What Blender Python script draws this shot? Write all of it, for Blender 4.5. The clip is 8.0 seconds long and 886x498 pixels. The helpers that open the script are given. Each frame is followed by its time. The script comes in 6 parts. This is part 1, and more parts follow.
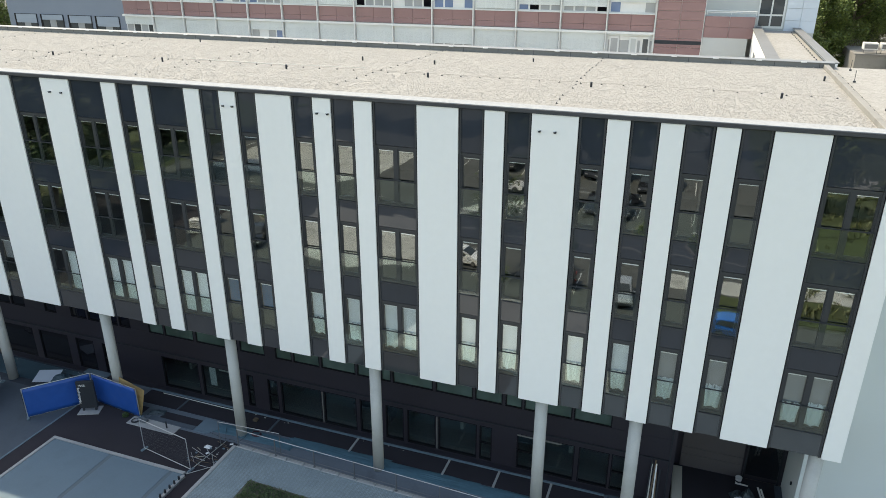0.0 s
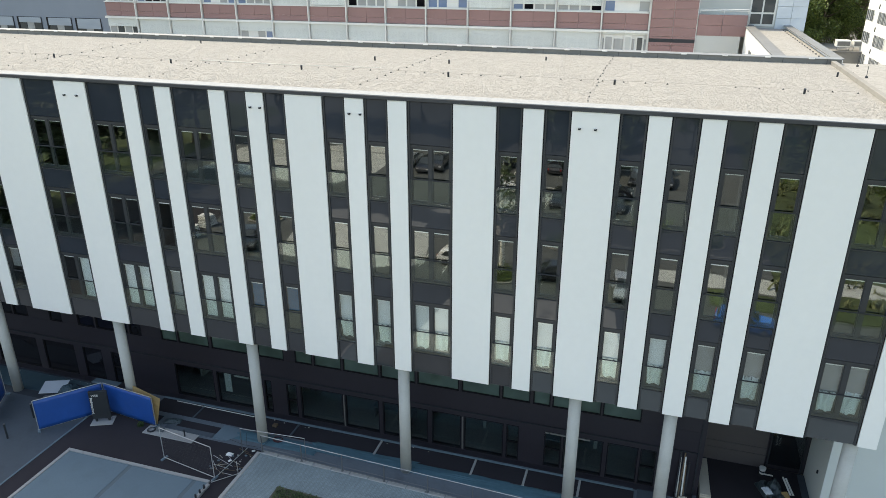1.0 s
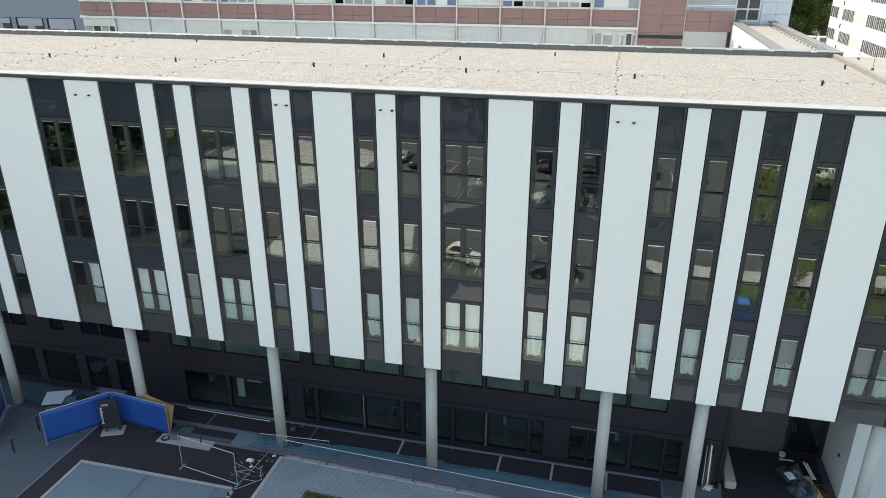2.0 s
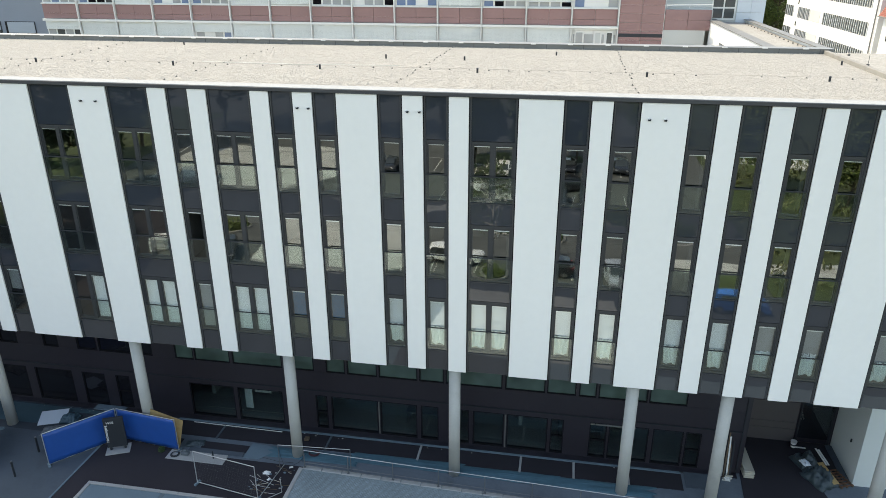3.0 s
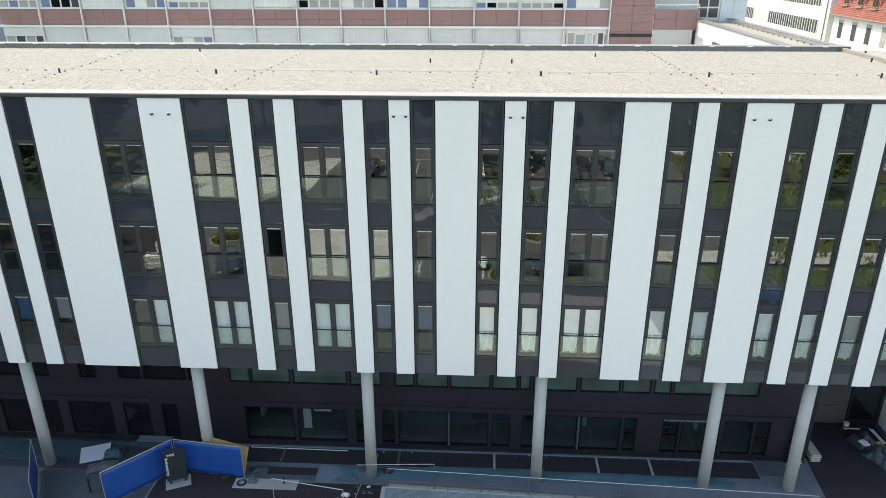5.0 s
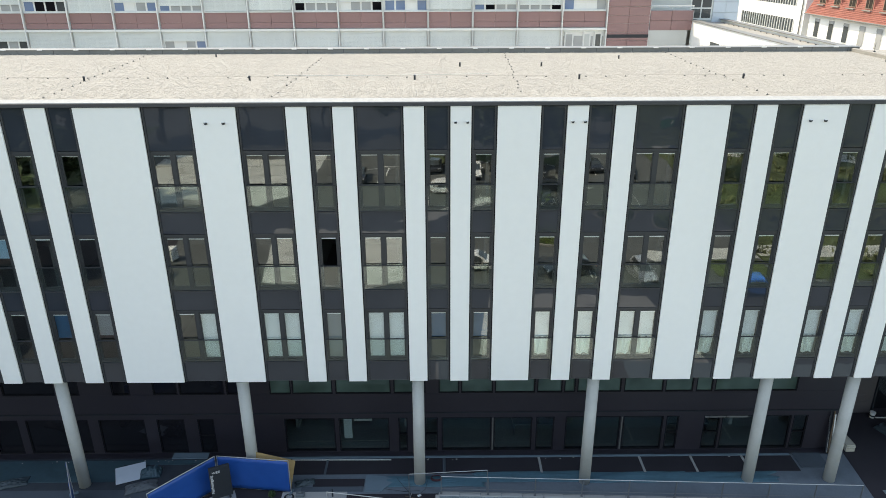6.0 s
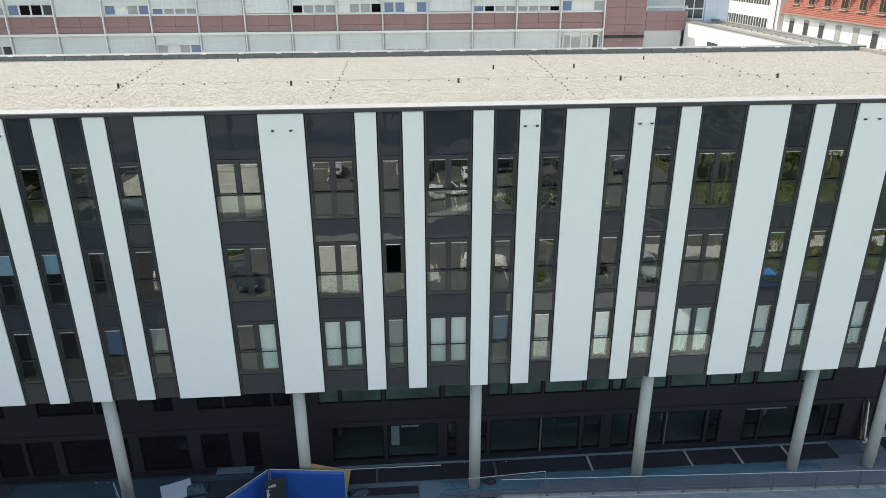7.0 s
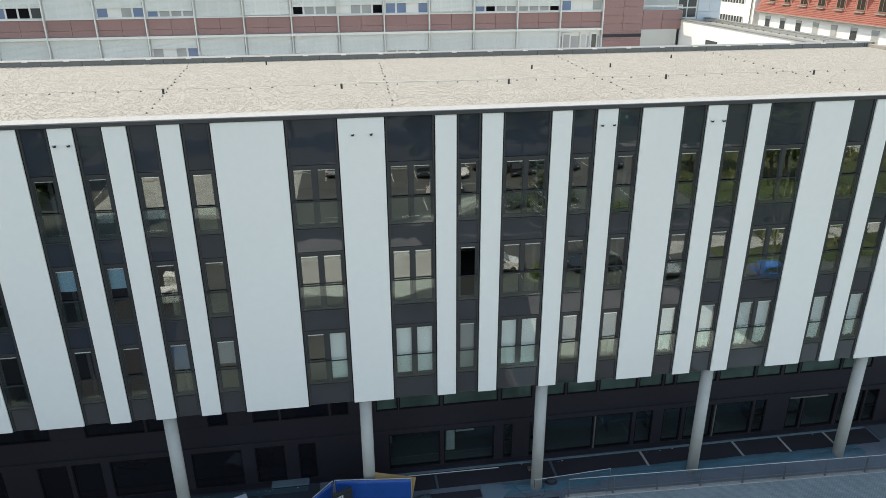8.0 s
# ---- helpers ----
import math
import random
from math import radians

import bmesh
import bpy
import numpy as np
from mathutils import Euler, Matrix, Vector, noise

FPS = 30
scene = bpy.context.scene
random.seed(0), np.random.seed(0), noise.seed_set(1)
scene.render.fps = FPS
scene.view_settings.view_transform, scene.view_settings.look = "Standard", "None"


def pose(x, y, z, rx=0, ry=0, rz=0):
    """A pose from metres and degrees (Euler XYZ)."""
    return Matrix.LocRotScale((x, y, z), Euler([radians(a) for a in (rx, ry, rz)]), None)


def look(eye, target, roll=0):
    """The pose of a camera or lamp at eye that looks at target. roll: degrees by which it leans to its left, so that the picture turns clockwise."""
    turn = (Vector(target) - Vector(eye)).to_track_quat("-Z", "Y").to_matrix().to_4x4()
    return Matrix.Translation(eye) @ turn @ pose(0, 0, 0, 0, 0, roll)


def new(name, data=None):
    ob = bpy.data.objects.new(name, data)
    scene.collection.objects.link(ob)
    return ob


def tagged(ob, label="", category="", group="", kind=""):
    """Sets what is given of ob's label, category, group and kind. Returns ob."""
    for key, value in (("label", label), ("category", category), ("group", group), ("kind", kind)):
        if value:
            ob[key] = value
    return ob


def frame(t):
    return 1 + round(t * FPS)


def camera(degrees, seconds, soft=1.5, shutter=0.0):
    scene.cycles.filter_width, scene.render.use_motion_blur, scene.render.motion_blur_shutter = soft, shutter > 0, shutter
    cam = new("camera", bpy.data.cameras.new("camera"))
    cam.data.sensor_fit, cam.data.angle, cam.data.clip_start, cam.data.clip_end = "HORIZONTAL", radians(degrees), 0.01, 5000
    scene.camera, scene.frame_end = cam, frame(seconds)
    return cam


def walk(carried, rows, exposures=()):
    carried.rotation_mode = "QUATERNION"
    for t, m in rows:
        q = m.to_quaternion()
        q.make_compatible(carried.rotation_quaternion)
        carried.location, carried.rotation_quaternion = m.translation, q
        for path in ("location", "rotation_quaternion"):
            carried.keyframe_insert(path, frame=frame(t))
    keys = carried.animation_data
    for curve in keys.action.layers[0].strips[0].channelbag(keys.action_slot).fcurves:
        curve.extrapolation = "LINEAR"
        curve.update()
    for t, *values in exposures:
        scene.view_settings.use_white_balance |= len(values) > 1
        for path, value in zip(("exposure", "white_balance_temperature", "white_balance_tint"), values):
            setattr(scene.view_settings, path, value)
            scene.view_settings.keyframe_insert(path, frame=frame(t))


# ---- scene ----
cam = camera(63.9, 8.0, soft=0.55)
PATH = [
    (0, (-0.055, -0.394, 25.776), (-0.679, 1.345, 25.01), 0.1),
    (0.5, (-1.391, -0.824, 25.772), (-1.974, 0.929, 25.007), 0.0),
    (1, (-2.795, -1.227, 25.688), (-3.338, 0.539, 24.924), 0.0),
    (1.5, (-4.279, -1.621, 25.547), (-4.776, 0.159, 24.783), 0.0),
    (3, (-9.063, -2.278, 25.424), (-9.379, -0.457, 24.661), -0.1),
    (3.5, (-10.818, -2.412, 25.412), (-11.07, -0.58, 24.65), -0.1),
    (4, (-12.737, -2.51, 25.409), (-12.935, -0.672, 24.645), -0.1),
    (4.5, (-14.713, -2.521, 25.468), (-14.866, -0.679, 24.705), -0.1),
    (6, (-21.147, -2.312, 25.738), (-21.135, -0.464, 24.975), -0.2),
    (6.5, (-23.509, -2.176, 25.858), (-23.437, -0.329, 25.094), -0.2),
    (7, (-25.961, -1.952, 25.873), (-25.824, -0.108, 25.11), -0.2),
    (7.5, (-28.46, -1.569, 25.891), (-28.259, 0.269, 25.128), -0.2),
    (8, (-31.164, -1.1, 25.898), (-30.897, 0.73, 25.135), -0.3),
]
walk(cam, [(t, look(eye, target, roll)) for t, eye, target, roll in PATH], [(0, 1.46, 8450, 7), (4.5, 1.61, 8450, 7), (6, 1.56, 8450, 7), (7, 1.45, 8450, 7), (8, 1.33, 8450, 7)])

# ---- world, sun ----
SUN = Vector((-0.60, 0.385, 1.0)).normalized()
world = bpy.data.worlds.new("sky")
scene.world = world
world.use_nodes = True
wn = world.node_tree.nodes
sky = wn.new("ShaderNodeTexSky")
sky.sky_type = "NISHITA"
sky.sun_disc = False
sky.sun_elevation = math.asin(SUN.z)
sky.sun_rotation = math.atan2(SUN.x, SUN.y)
wn["Background"].inputs["Strength"].default_value = 0.15
world.node_tree.links.new(sky.outputs["Color"], wn["Background"].inputs["Color"])
sun_data = bpy.data.lights.new("sun", "SUN")
sun_data.energy, sun_data.angle, sun_data.color = 1.92, radians(0.55), (1.0, 0.96, 0.89)
sun = new("sun", sun_data)
sun.matrix_world = look(SUN * 200, (0, 0, 0))


# ---- materials ----
def material(name, color, rough=0.6, metal=0.0, spread=0.12, grain=12.0, patch=0.35, bump=0.0, per_object=0.0,
             specular=0.5, coat=0.0, stain=0.0, stretch=(1, 1, 1)):
    """Principled surface with variation at two scales, patches and grain, over world metres."""
    m = bpy.data.materials.new(name)
    m.use_nodes = True
    n, l = m.node_tree.nodes, m.node_tree.links
    b = n["Principled BSDF"]
    b.inputs["Metallic"].default_value = metal
    b.inputs["Specular IOR Level"].default_value = specular
    b.inputs["Coat Weight"].default_value = coat
    g = n.new("ShaderNodeNewGeometry")
    mp = n.new("ShaderNodeMapping")
    mp.inputs["Scale"].default_value = stretch
    l.new(g.outputs["Position"], mp.inputs["Vector"])
    big, fine = n.new("ShaderNodeTexNoise"), n.new("ShaderNodeTexNoise")
    big.inputs["Scale"].default_value, fine.inputs["Scale"].default_value = patch, grain
    big.inputs["Detail"].default_value, fine.inputs["Detail"].default_value = 5, 3
    l.new(mp.outputs["Vector"], big.inputs["Vector"])
    l.new(mp.outputs["Vector"], fine.inputs["Vector"])
    add = n.new("ShaderNodeMath")
    add.operation = "MULTIPLY_ADD"
    add.inputs[1].default_value = 0.6
    l.new(big.outputs["Fac"], add.inputs[0])
    fine_w = n.new("ShaderNodeMath")
    fine_w.operation = "MULTIPLY"
    fine_w.inputs[1].default_value = 0.4
    l.new(fine.outputs["Fac"], fine_w.inputs[0])
    l.new(fine_w.outputs[0], add.inputs[2])
    last = add.outputs[0]
    if per_object:
        info = n.new("ShaderNodeObjectInfo")
        mix = n.new("ShaderNodeMath")
        mix.operation = "MULTIPLY_ADD"
        mix.inputs[1].default_value = per_object
        sub = n.new("ShaderNodeMath")
        sub.operation = "SUBTRACT"
        sub.inputs[1].default_value = per_object / 2
        l.new(info.outputs["Random"], mix.inputs[0])
        l.new(last, sub.inputs[0])
        l.new(sub.outputs[0], mix.inputs[2])
        last = mix.outputs[0]
    ramp = n.new("ShaderNodeMapRange")
    ramp.inputs["From Min"].default_value, ramp.inputs["From Max"].default_value = 0.25, 0.75
    ramp.inputs["To Min"].default_value, ramp.inputs["To Max"].default_value = 1 - spread, 1 + spread
    l.new(last, ramp.inputs["Value"])
    tone = n.new("ShaderNodeMix")
    tone.data_type, tone.blend_type = "RGBA", "MULTIPLY"
    tone.inputs["Factor"].default_value = 1
    tone.inputs["A"].default_value = (*color, 1)
    l.new(ramp.outputs["Result"], tone.inputs["B"])
    col = tone.outputs["Result"]
    if stain:
        st = n.new("ShaderNodeTexNoise")
        st.inputs["Scale"].default_value, st.inputs["Detail"].default_value = 0.9, 6
        l.new(g.outputs["Position"], st.inputs["Vector"])
        sr = n.new("ShaderNodeMapRange")
        sr.inputs["From Min"].default_value, sr.inputs["From Max"].default_value = 0.55, 0.72
        sr.inputs["To Min"].default_value, sr.inputs["To Max"].default_value = 0, stain
        l.new(st.outputs["Fac"], sr.inputs["Value"])
        sm = n.new("ShaderNodeMix")
        sm.data_type = "RGBA"
        l.new(sr.outputs["Result"], sm.inputs["Factor"])
        l.new(col, sm.inputs["A"])
        sm.inputs["B"].default_value = (color[0] * 0.35, color[1] * 0.33, color[2] * 0.32, 1)
        col = sm.outputs["Result"]
    l.new(col, b.inputs["Base Color"])
    rr = n.new("ShaderNodeMapRange")
    rr.inputs["To Min"].default_value, rr.inputs["To Max"].default_value = max(rough - 0.08, 0.02), min(rough + 0.08, 1)
    l.new(fine.outputs["Fac"], rr.inputs["Value"])
    l.new(rr.outputs["Result"], b.inputs["Roughness"])
    if bump:
        bp = n.new("ShaderNodeBump")
        bp.inputs["Strength"].default_value, bp.inputs["Distance"].default_value = 1.0, bump
        l.new(fine.outputs["Fac"], bp.inputs["Height"])
        l.new(bp.outputs["Normal"], b.inputs["Normal"])
    return m


def gravel(name, dark, light, scale, bump):
    """Loose stones: every cell has a tone of its own and a rounded relief."""
    m = bpy.data.materials.new(name)
    m.use_nodes = True
    n, l = m.node_tree.nodes, m.node_tree.links
    b = n["Principled BSDF"]
    b.inputs["Roughness"].default_value = 0.9
    b.inputs["Specular IOR Level"].default_value = 0.2
    g = n.new("ShaderNodeNewGeometry")
    v = n.new("ShaderNodeTexVoronoi")
    v.inputs["Scale"].default_value = scale
    v2 = n.new("ShaderNodeTexVoronoi")
    v2.inputs["Scale"].default_value = scale * 0.37
    big = n.new("ShaderNodeTexNoise")
    big.inputs["Scale"].default_value, big.inputs["Detail"].default_value = 0.5, 6
    for k in (v, v2, big):
        l.new(g.outputs["Position"], k.inputs["Vector"])
    sep, sep2 = n.new("ShaderNodeSeparateColor"), n.new("ShaderNodeSeparateColor")
    l.new(v.outputs["Color"], sep.inputs[0])
    l.new(v2.outputs["Color"], sep2.inputs[0])
    mean = n.new("ShaderNodeMath")
    mean.operation = "MULTIPLY_ADD"
    mean.inputs[1].default_value = 0.35
    l.new(sep2.outputs[1], mean.inputs[0])
    w = n.new("ShaderNodeMath")
    w.operation = "MULTIPLY_ADD"
    w.inputs[1].default_value = 0.5
    l.new(sep.outputs[0], w.inputs[0])
    bw = n.new("ShaderNodeMath")
    bw.operation = "MULTIPLY_ADD"
    bw.inputs[1].default_value, bw.inputs[2].default_value = 0.3, -0.05
    l.new(big.outputs["Fac"], bw.inputs[0])
    l.new(bw.outputs[0], w.inputs[2])
    l.new(w.outputs[0], mean.inputs[2])
    ramp = n.new("ShaderNodeValToRGB")
    e = ramp.color_ramp.elements
    e[0].position, e[0].color = 0.12, (*dark, 1)
    e[1].position, e[1].color = 0.75, (*light, 1)
    l.new(mean.outputs[0], ramp.inputs["Fac"])
    l.new(ramp.outputs["Color"], b.inputs["Base Color"])
    bp = n.new("ShaderNodeBump")
    bp.invert = True
    bp.inputs["Distance"].default_value = bump
    l.new(v.outputs["Distance"], bp.inputs["Height"])
    l.new(bp.outputs["Normal"], b.inputs["Normal"])
    return m


def window_glass(name, tint, reflect, ripple):
    """Flat pane: clear where one looks through, mirrors more at a slant, slightly uneven as float glass is."""
    m = bpy.data.materials.new(name)
    m.use_nodes = True
    n, l = m.node_tree.nodes, m.node_tree.links
    n.remove(n["Principled BSDF"])
    out = n["Material Output"]
    clear, gloss, mix = n.new("ShaderNodeBsdfTransparent"), n.new("ShaderNodeBsdfGlossy"), n.new("ShaderNodeMixShader")
    clear.inputs["Color"].default_value = (*tint, 1)
    gloss.inputs["Roughness"].default_value = 0.0
    gloss.inputs["Color"].default_value = (0.95, 1.0, 0.98, 1)
    weight, power, scale = n.new("ShaderNodeLayerWeight"), n.new("ShaderNodeMath"), n.new("ShaderNodeMath")
    power.operation, scale.operation = "POWER", "MULTIPLY_ADD"
    power.inputs[1].default_value = 5.0
    scale.inputs[1].default_value, scale.inputs[2].default_value = 1 - reflect, reflect
    l.new(weight.outputs["Facing"], power.inputs[0])
    l.new(power.outputs[0], scale.inputs[0])
    g, noise_a, bp = n.new("ShaderNodeNewGeometry"), n.new("ShaderNodeTexNoise"), n.new("ShaderNodeBump")
    info = n.new("ShaderNodeObjectInfo")
    noise_a.noise_dimensions = "4D"
    noise_a.inputs["Scale"].default_value, noise_a.inputs["Detail"].default_value = 0.9, 1.0
    wide = n.new("ShaderNodeMath")
    wide.operation = "MULTIPLY"
    wide.inputs[1].default_value = 40
    l.new(info.outputs["Random"], wide.inputs[0])
    l.new(wide.outputs[0], noise_a.inputs["W"])
    l.new(g.outputs["Position"], noise_a.inputs["Vector"])
    bp.inputs["Distance"].default_value = ripple
    l.new(noise_a.outputs["Fac"], bp.inputs["Height"])
    l.new(bp.outputs["Normal"], gloss.inputs["Normal"])
    l.new(scale.outputs[0], mix.inputs[0])
    l.new(clear.outputs[0], mix.inputs[1])
    l.new(gloss.outputs[0], mix.inputs[2])
    l.new(mix.outputs[0], out.inputs["Surface"])
    return m


def dark_glass(name, color, ior, ripple, rough=0.02, vary=0.2):
    """Back-painted spandrel glass; also opaque panes whose colour holds what shows in them."""
    m = bpy.data.materials.new(name)
    m.use_nodes = True
    n, l = m.node_tree.nodes, m.node_tree.links
    b = n["Principled BSDF"]
    b.inputs["Roughness"].default_value = rough
    b.inputs["IOR"].default_value = ior
    g, big, bp = n.new("ShaderNodeNewGeometry"), n.new("ShaderNodeTexNoise"), n.new("ShaderNodeBump")
    big.inputs["Scale"].default_value, big.inputs["Detail"].default_value = 0.8, 1.5
    l.new(g.outputs["Position"], big.inputs["Vector"])
    ramp = n.new("ShaderNodeMapRange")
    ramp.inputs["To Min"].default_value, ramp.inputs["To Max"].default_value = 1 - vary, 1 + vary
    l.new(big.outputs["Fac"], ramp.inputs["Value"])
    tone = n.new("ShaderNodeMix")
    tone.data_type, tone.blend_type = "RGBA", "MULTIPLY"
    tone.inputs["Factor"].default_value = 1
    tone.inputs["A"].default_value = (*color, 1)
    l.new(ramp.outputs["Result"], tone.inputs["B"])
    l.new(tone.outputs["Result"], b.inputs["Base Color"])
    bp.inputs["Distance"].default_value = ripple
    l.new(big.outputs["Fac"], bp.inputs["Height"])
    l.new(bp.outputs["Normal"], b.inputs["Normal"])
    return m


def leafy(name, dark, light):
    m = bpy.data.materials.new(name)
    m.use_nodes = True
    n, l = m.node_tree.nodes, m.node_tree.links
    b = n["Principled BSDF"]
    b.inputs["Roughness"].default_value = 0.6
    b.inputs["Subsurface Weight"].default_value = 0.0
    g, big = n.new("ShaderNodeNewGeometry"), n.new("ShaderNodeTexNoise")
    big.inputs["Scale"].default_value = 0.8
    l.new(g.outputs["Position"], big.inputs["Vector"])
    add = n.new("ShaderNodeMath")
    add.operation = "MULTIPLY_ADD"
    add.inputs[1].default_value = 0.5
    l.new(g.outputs["Random Per Island"], add.inputs[0])
    half = n.new("ShaderNodeMath")
    half.operation = "MULTIPLY"
    half.inputs[1].default_value = 0.5
    l.new(big.outputs["Fac"], half.inputs[0])
    l.new(half.outputs[0], add.inputs[2])
    ramp = n.new("ShaderNodeValToRGB")
    e = ramp.color_ramp.elements
    e[0].position, e[0].color = 0.2, (*dark, 1)
    e[1].position, e[1].color = 0.8, (*light, 1)
    l.new(add.outputs[0], ramp.inputs["Fac"])
    l.new(ramp.outputs["Color"], b.inputs["Base Color"])
    return m


GAP = material("black_gasket", (0.008, 0.008, 0.01), 0.6, spread=0.1, specular=0.2)
STONE = leafy("roof_stones", (0.265, 0.259, 0.241), (0.345, 0.338, 0.316))
WHITE = material("white_composite_panel", (0.87, 0.86, 0.83), 0.45, spread=0.03, grain=3, patch=0.15)
RENDER = material("pale_render", (0.61, 0.645, 0.625), 0.85, spread=0.04, grain=40, patch=0.3, bump=0.001)
ANTHRACITE = material("anthracite_aluminium", (0.030, 0.034, 0.040), 0.5, metal=0.0, spread=0.12, grain=8, specular=0.25)
FRAME = material("anthracite_window_frame", (0.037, 0.041, 0.046), 0.38, spread=0.1, grain=8, specular=0.5)
COPING = material("dark_coping_metal", (0.06, 0.063, 0.07), 0.45, metal=0.3, spread=0.15, grain=5)
CAP = material("parapet_cap_sheet", (0.20, 0.21, 0.215), 0.55, spread=0.12, grain=8, stain=0.2)
UPSTAND = material("weathered_upstand", (0.23, 0.222, 0.203), 0.8, spread=0.15, grain=9, stain=0.3)
ALU = material("galvanised_sheet", (0.17, 0.172, 0.168), 0.6, metal=0.0, spread=0.15, grain=6, stain=0.2)
ROOF_EDGE = gravel("pale_edge_grit", (0.27, 0.285, 0.295), (0.34, 0.355, 0.365), 16.0, 0.003)
PALE_SHEET = material("pale_roof_sheet", (0.33, 0.335, 0.33), 0.6, spread=0.1, grain=10, stain=0.15)
SPANDREL = dark_glass("spandrel_glass", (0.033, 0.040, 0.051), 1.72, 0.006)
GLASS = window_glass("window_glass", (0.965, 0.985, 0.975), 0.155, 0.0032)
GUARD = window_glass("guard_glass", (0.935, 0.972, 0.96), 0.055, 0.002)
BLIND = material("white_blind", (0.88, 0.90, 0.91), 0.7, spread=0.05, grain=30, stretch=(1, 1, 6))
BLUE_FILM = material("blue_foil", (0.010, 0.100, 0.215), 0.4, spread=0.2, grain=6)
PALE_BLUE = material("light_blue_foil", (0.27, 0.46, 0.60), 0.5, spread=0.06, grain=6)
SCREEN = material("grey_screen_blind", (0.72, 0.765, 0.80), 0.8, spread=0.06, grain=30)
SCREEN_DARK = material("smoky_screen_blind", (0.27, 0.29, 0.31), 0.8, spread=0.1, grain=20)
# Darker copy of the paving concrete; shade under the overhang is in its colour.
LOWER_SHADE = material("shade_toned_walkway", (0.034, 0.043, 0.055), 0.85, spread=0.25, grain=10, patch=0.5, bump=0.003, stain=0.4)
TEAL_FLAT = material("dirty_teal_membrane", (0.038, 0.080, 0.100), 0.6, spread=0.3, grain=5, patch=0.6, stain=0.4)
HOSE = material("dark_red_hose", (0.06, 0.015, 0.02), 0.5, spread=0.1)
RUST_WOOD = material("reddish_wood", (0.16, 0.075, 0.045), 0.8, spread=0.25, grain=9)
DARK_LATH = material("weathered_lath", (0.12, 0.085, 0.055), 0.8, spread=0.2, grain=8)
SHEETING = material("plastic_sheeting", (0.92, 0.91, 0.90), 0.45, spread=0.12, grain=9, patch=1.5)
# Dimness of the rooms is put into these plaster and screed colours.
ROOM = material("dim_room_plaster", (0.075, 0.08, 0.08), 0.9, spread=0.2, grain=4, patch=0.5)
ROOM_FLOOR = material("dim_screed_floor", (0.07, 0.07, 0.07), 0.8, spread=0.2, grain=4)
LOWER_FLOOR = material("grey_linoleum", (0.22, 0.225, 0.21), 0.6, spread=0.15, grain=6)
LOWER_ROOM = material("lower_room_plaster", (0.30, 0.31, 0.30), 0.9, spread=0.4, grain=3, patch=0.6)
CONCRETE = material("column_concrete", (0.47, 0.47, 0.445), 0.8, spread=0.1, grain=14, patch=0.7, bump=0.002, stain=0.15)
GRAVEL = gravel("roof_gravel", (0.252, 0.246, 0.229), (0.338, 0.331, 0.310), 12.0, 0.010)
GF_PANEL = material("dark_cladding", (0.0255, 0.0220, 0.0290), 0.36, spread=0.15, grain=6, specular=0.55)
GF_GLASS = window_glass("ground_glass", (0.74, 0.79, 0.79), 0.06, 0.004)
# Opaque near-black pane; the lack of light at the left is in its colour.
DARK_PANE = dark_glass("unlit_ground_glass", (0.010, 0.010, 0.013), 1.4, 0.003)
# Opaque pane; greenish patches are painted in for reflections and light behind it.
UPPER_GLASS = dark_glass("upper_glass_painted_sheen", (0.062, 0.096, 0.083), 1.6, 0.003, vary=0.75)
SOFFIT = material("soffit_panel", (0.10, 0.10, 0.11), 0.6, spread=0.1, grain=6)
SLAB = material("concrete_slab", (0.125, 0.182, 0.218), 0.85, spread=0.1, grain=12, patch=0.4, bump=0.002, stain=0.1)
JOINT = material("joint_strip_concrete", (0.105, 0.14, 0.162), 0.85, spread=0.15, grain=12)
TARMAC = material("fresh_asphalt", (0.0215, 0.0185, 0.0245), 0.9, spread=0.25, grain=25, patch=0.5, bump=0.004)
LOT = material("car_park_asphalt", (0.085, 0.090, 0.090), 0.9, spread=0.35, grain=16, patch=0.3, bump=0.003, stain=0.2)
PLAZA = material("pale_plaza_concrete", (0.43, 0.44, 0.42), 0.9, spread=0.22, grain=7, patch=0.45, stain=0.6)
GROUND = material("ground_soil", (0.105, 0.098, 0.08), 0.95, spread=0.3, grain=5, patch=0.2, bump=0.01)
GRASS = material("lawn_grass", (0.054, 0.070, 0.026), 0.95, spread=0.8, grain=5, patch=0.5, bump=0.02)
RED = material("red_brown_panel", (0.27, 0.155, 0.150), 0.55, spread=0.08, grain=5, per_object=0.2)
OFFWHITE = material("white_steel_profile", (0.68, 0.68, 0.66), 0.5, spread=0.06, grain=6)
LOUVRE = material("pale_louvre_blind", (0.64, 0.67, 0.655), 0.55, spread=0.08, grain=6, per_object=0.25)
BLUEGREY = material("blue_grey_cladding", (0.20, 0.235, 0.29), 0.55, spread=0.06, grain=5)
DULL_BLIND = material("blue_grey_blind", (0.30, 0.345, 0.40), 0.6, spread=0.1, grain=8, stretch=(1, 1, 8))
BRIGHT_WALL = material("white_wall_render", (0.78, 0.78, 0.76), 0.85, spread=0.04, grain=30)
FAR_GLASS = dark_glass("far_window_glass", (0.05, 0.06, 0.065), 1.6, 0.01)
BARK = material("bark", (0.11, 0.085, 0.06), 0.9, spread=0.3, grain=10, bump=0.02)
BIRCH = material("birch_bark", (0.62, 0.61, 0.56), 0.8, spread=0.35, grain=9, stretch=(1, 1, 5))
WEED = leafy("rough_weeds", (0.025, 0.04, 0.012), (0.20, 0.215, 0.09))
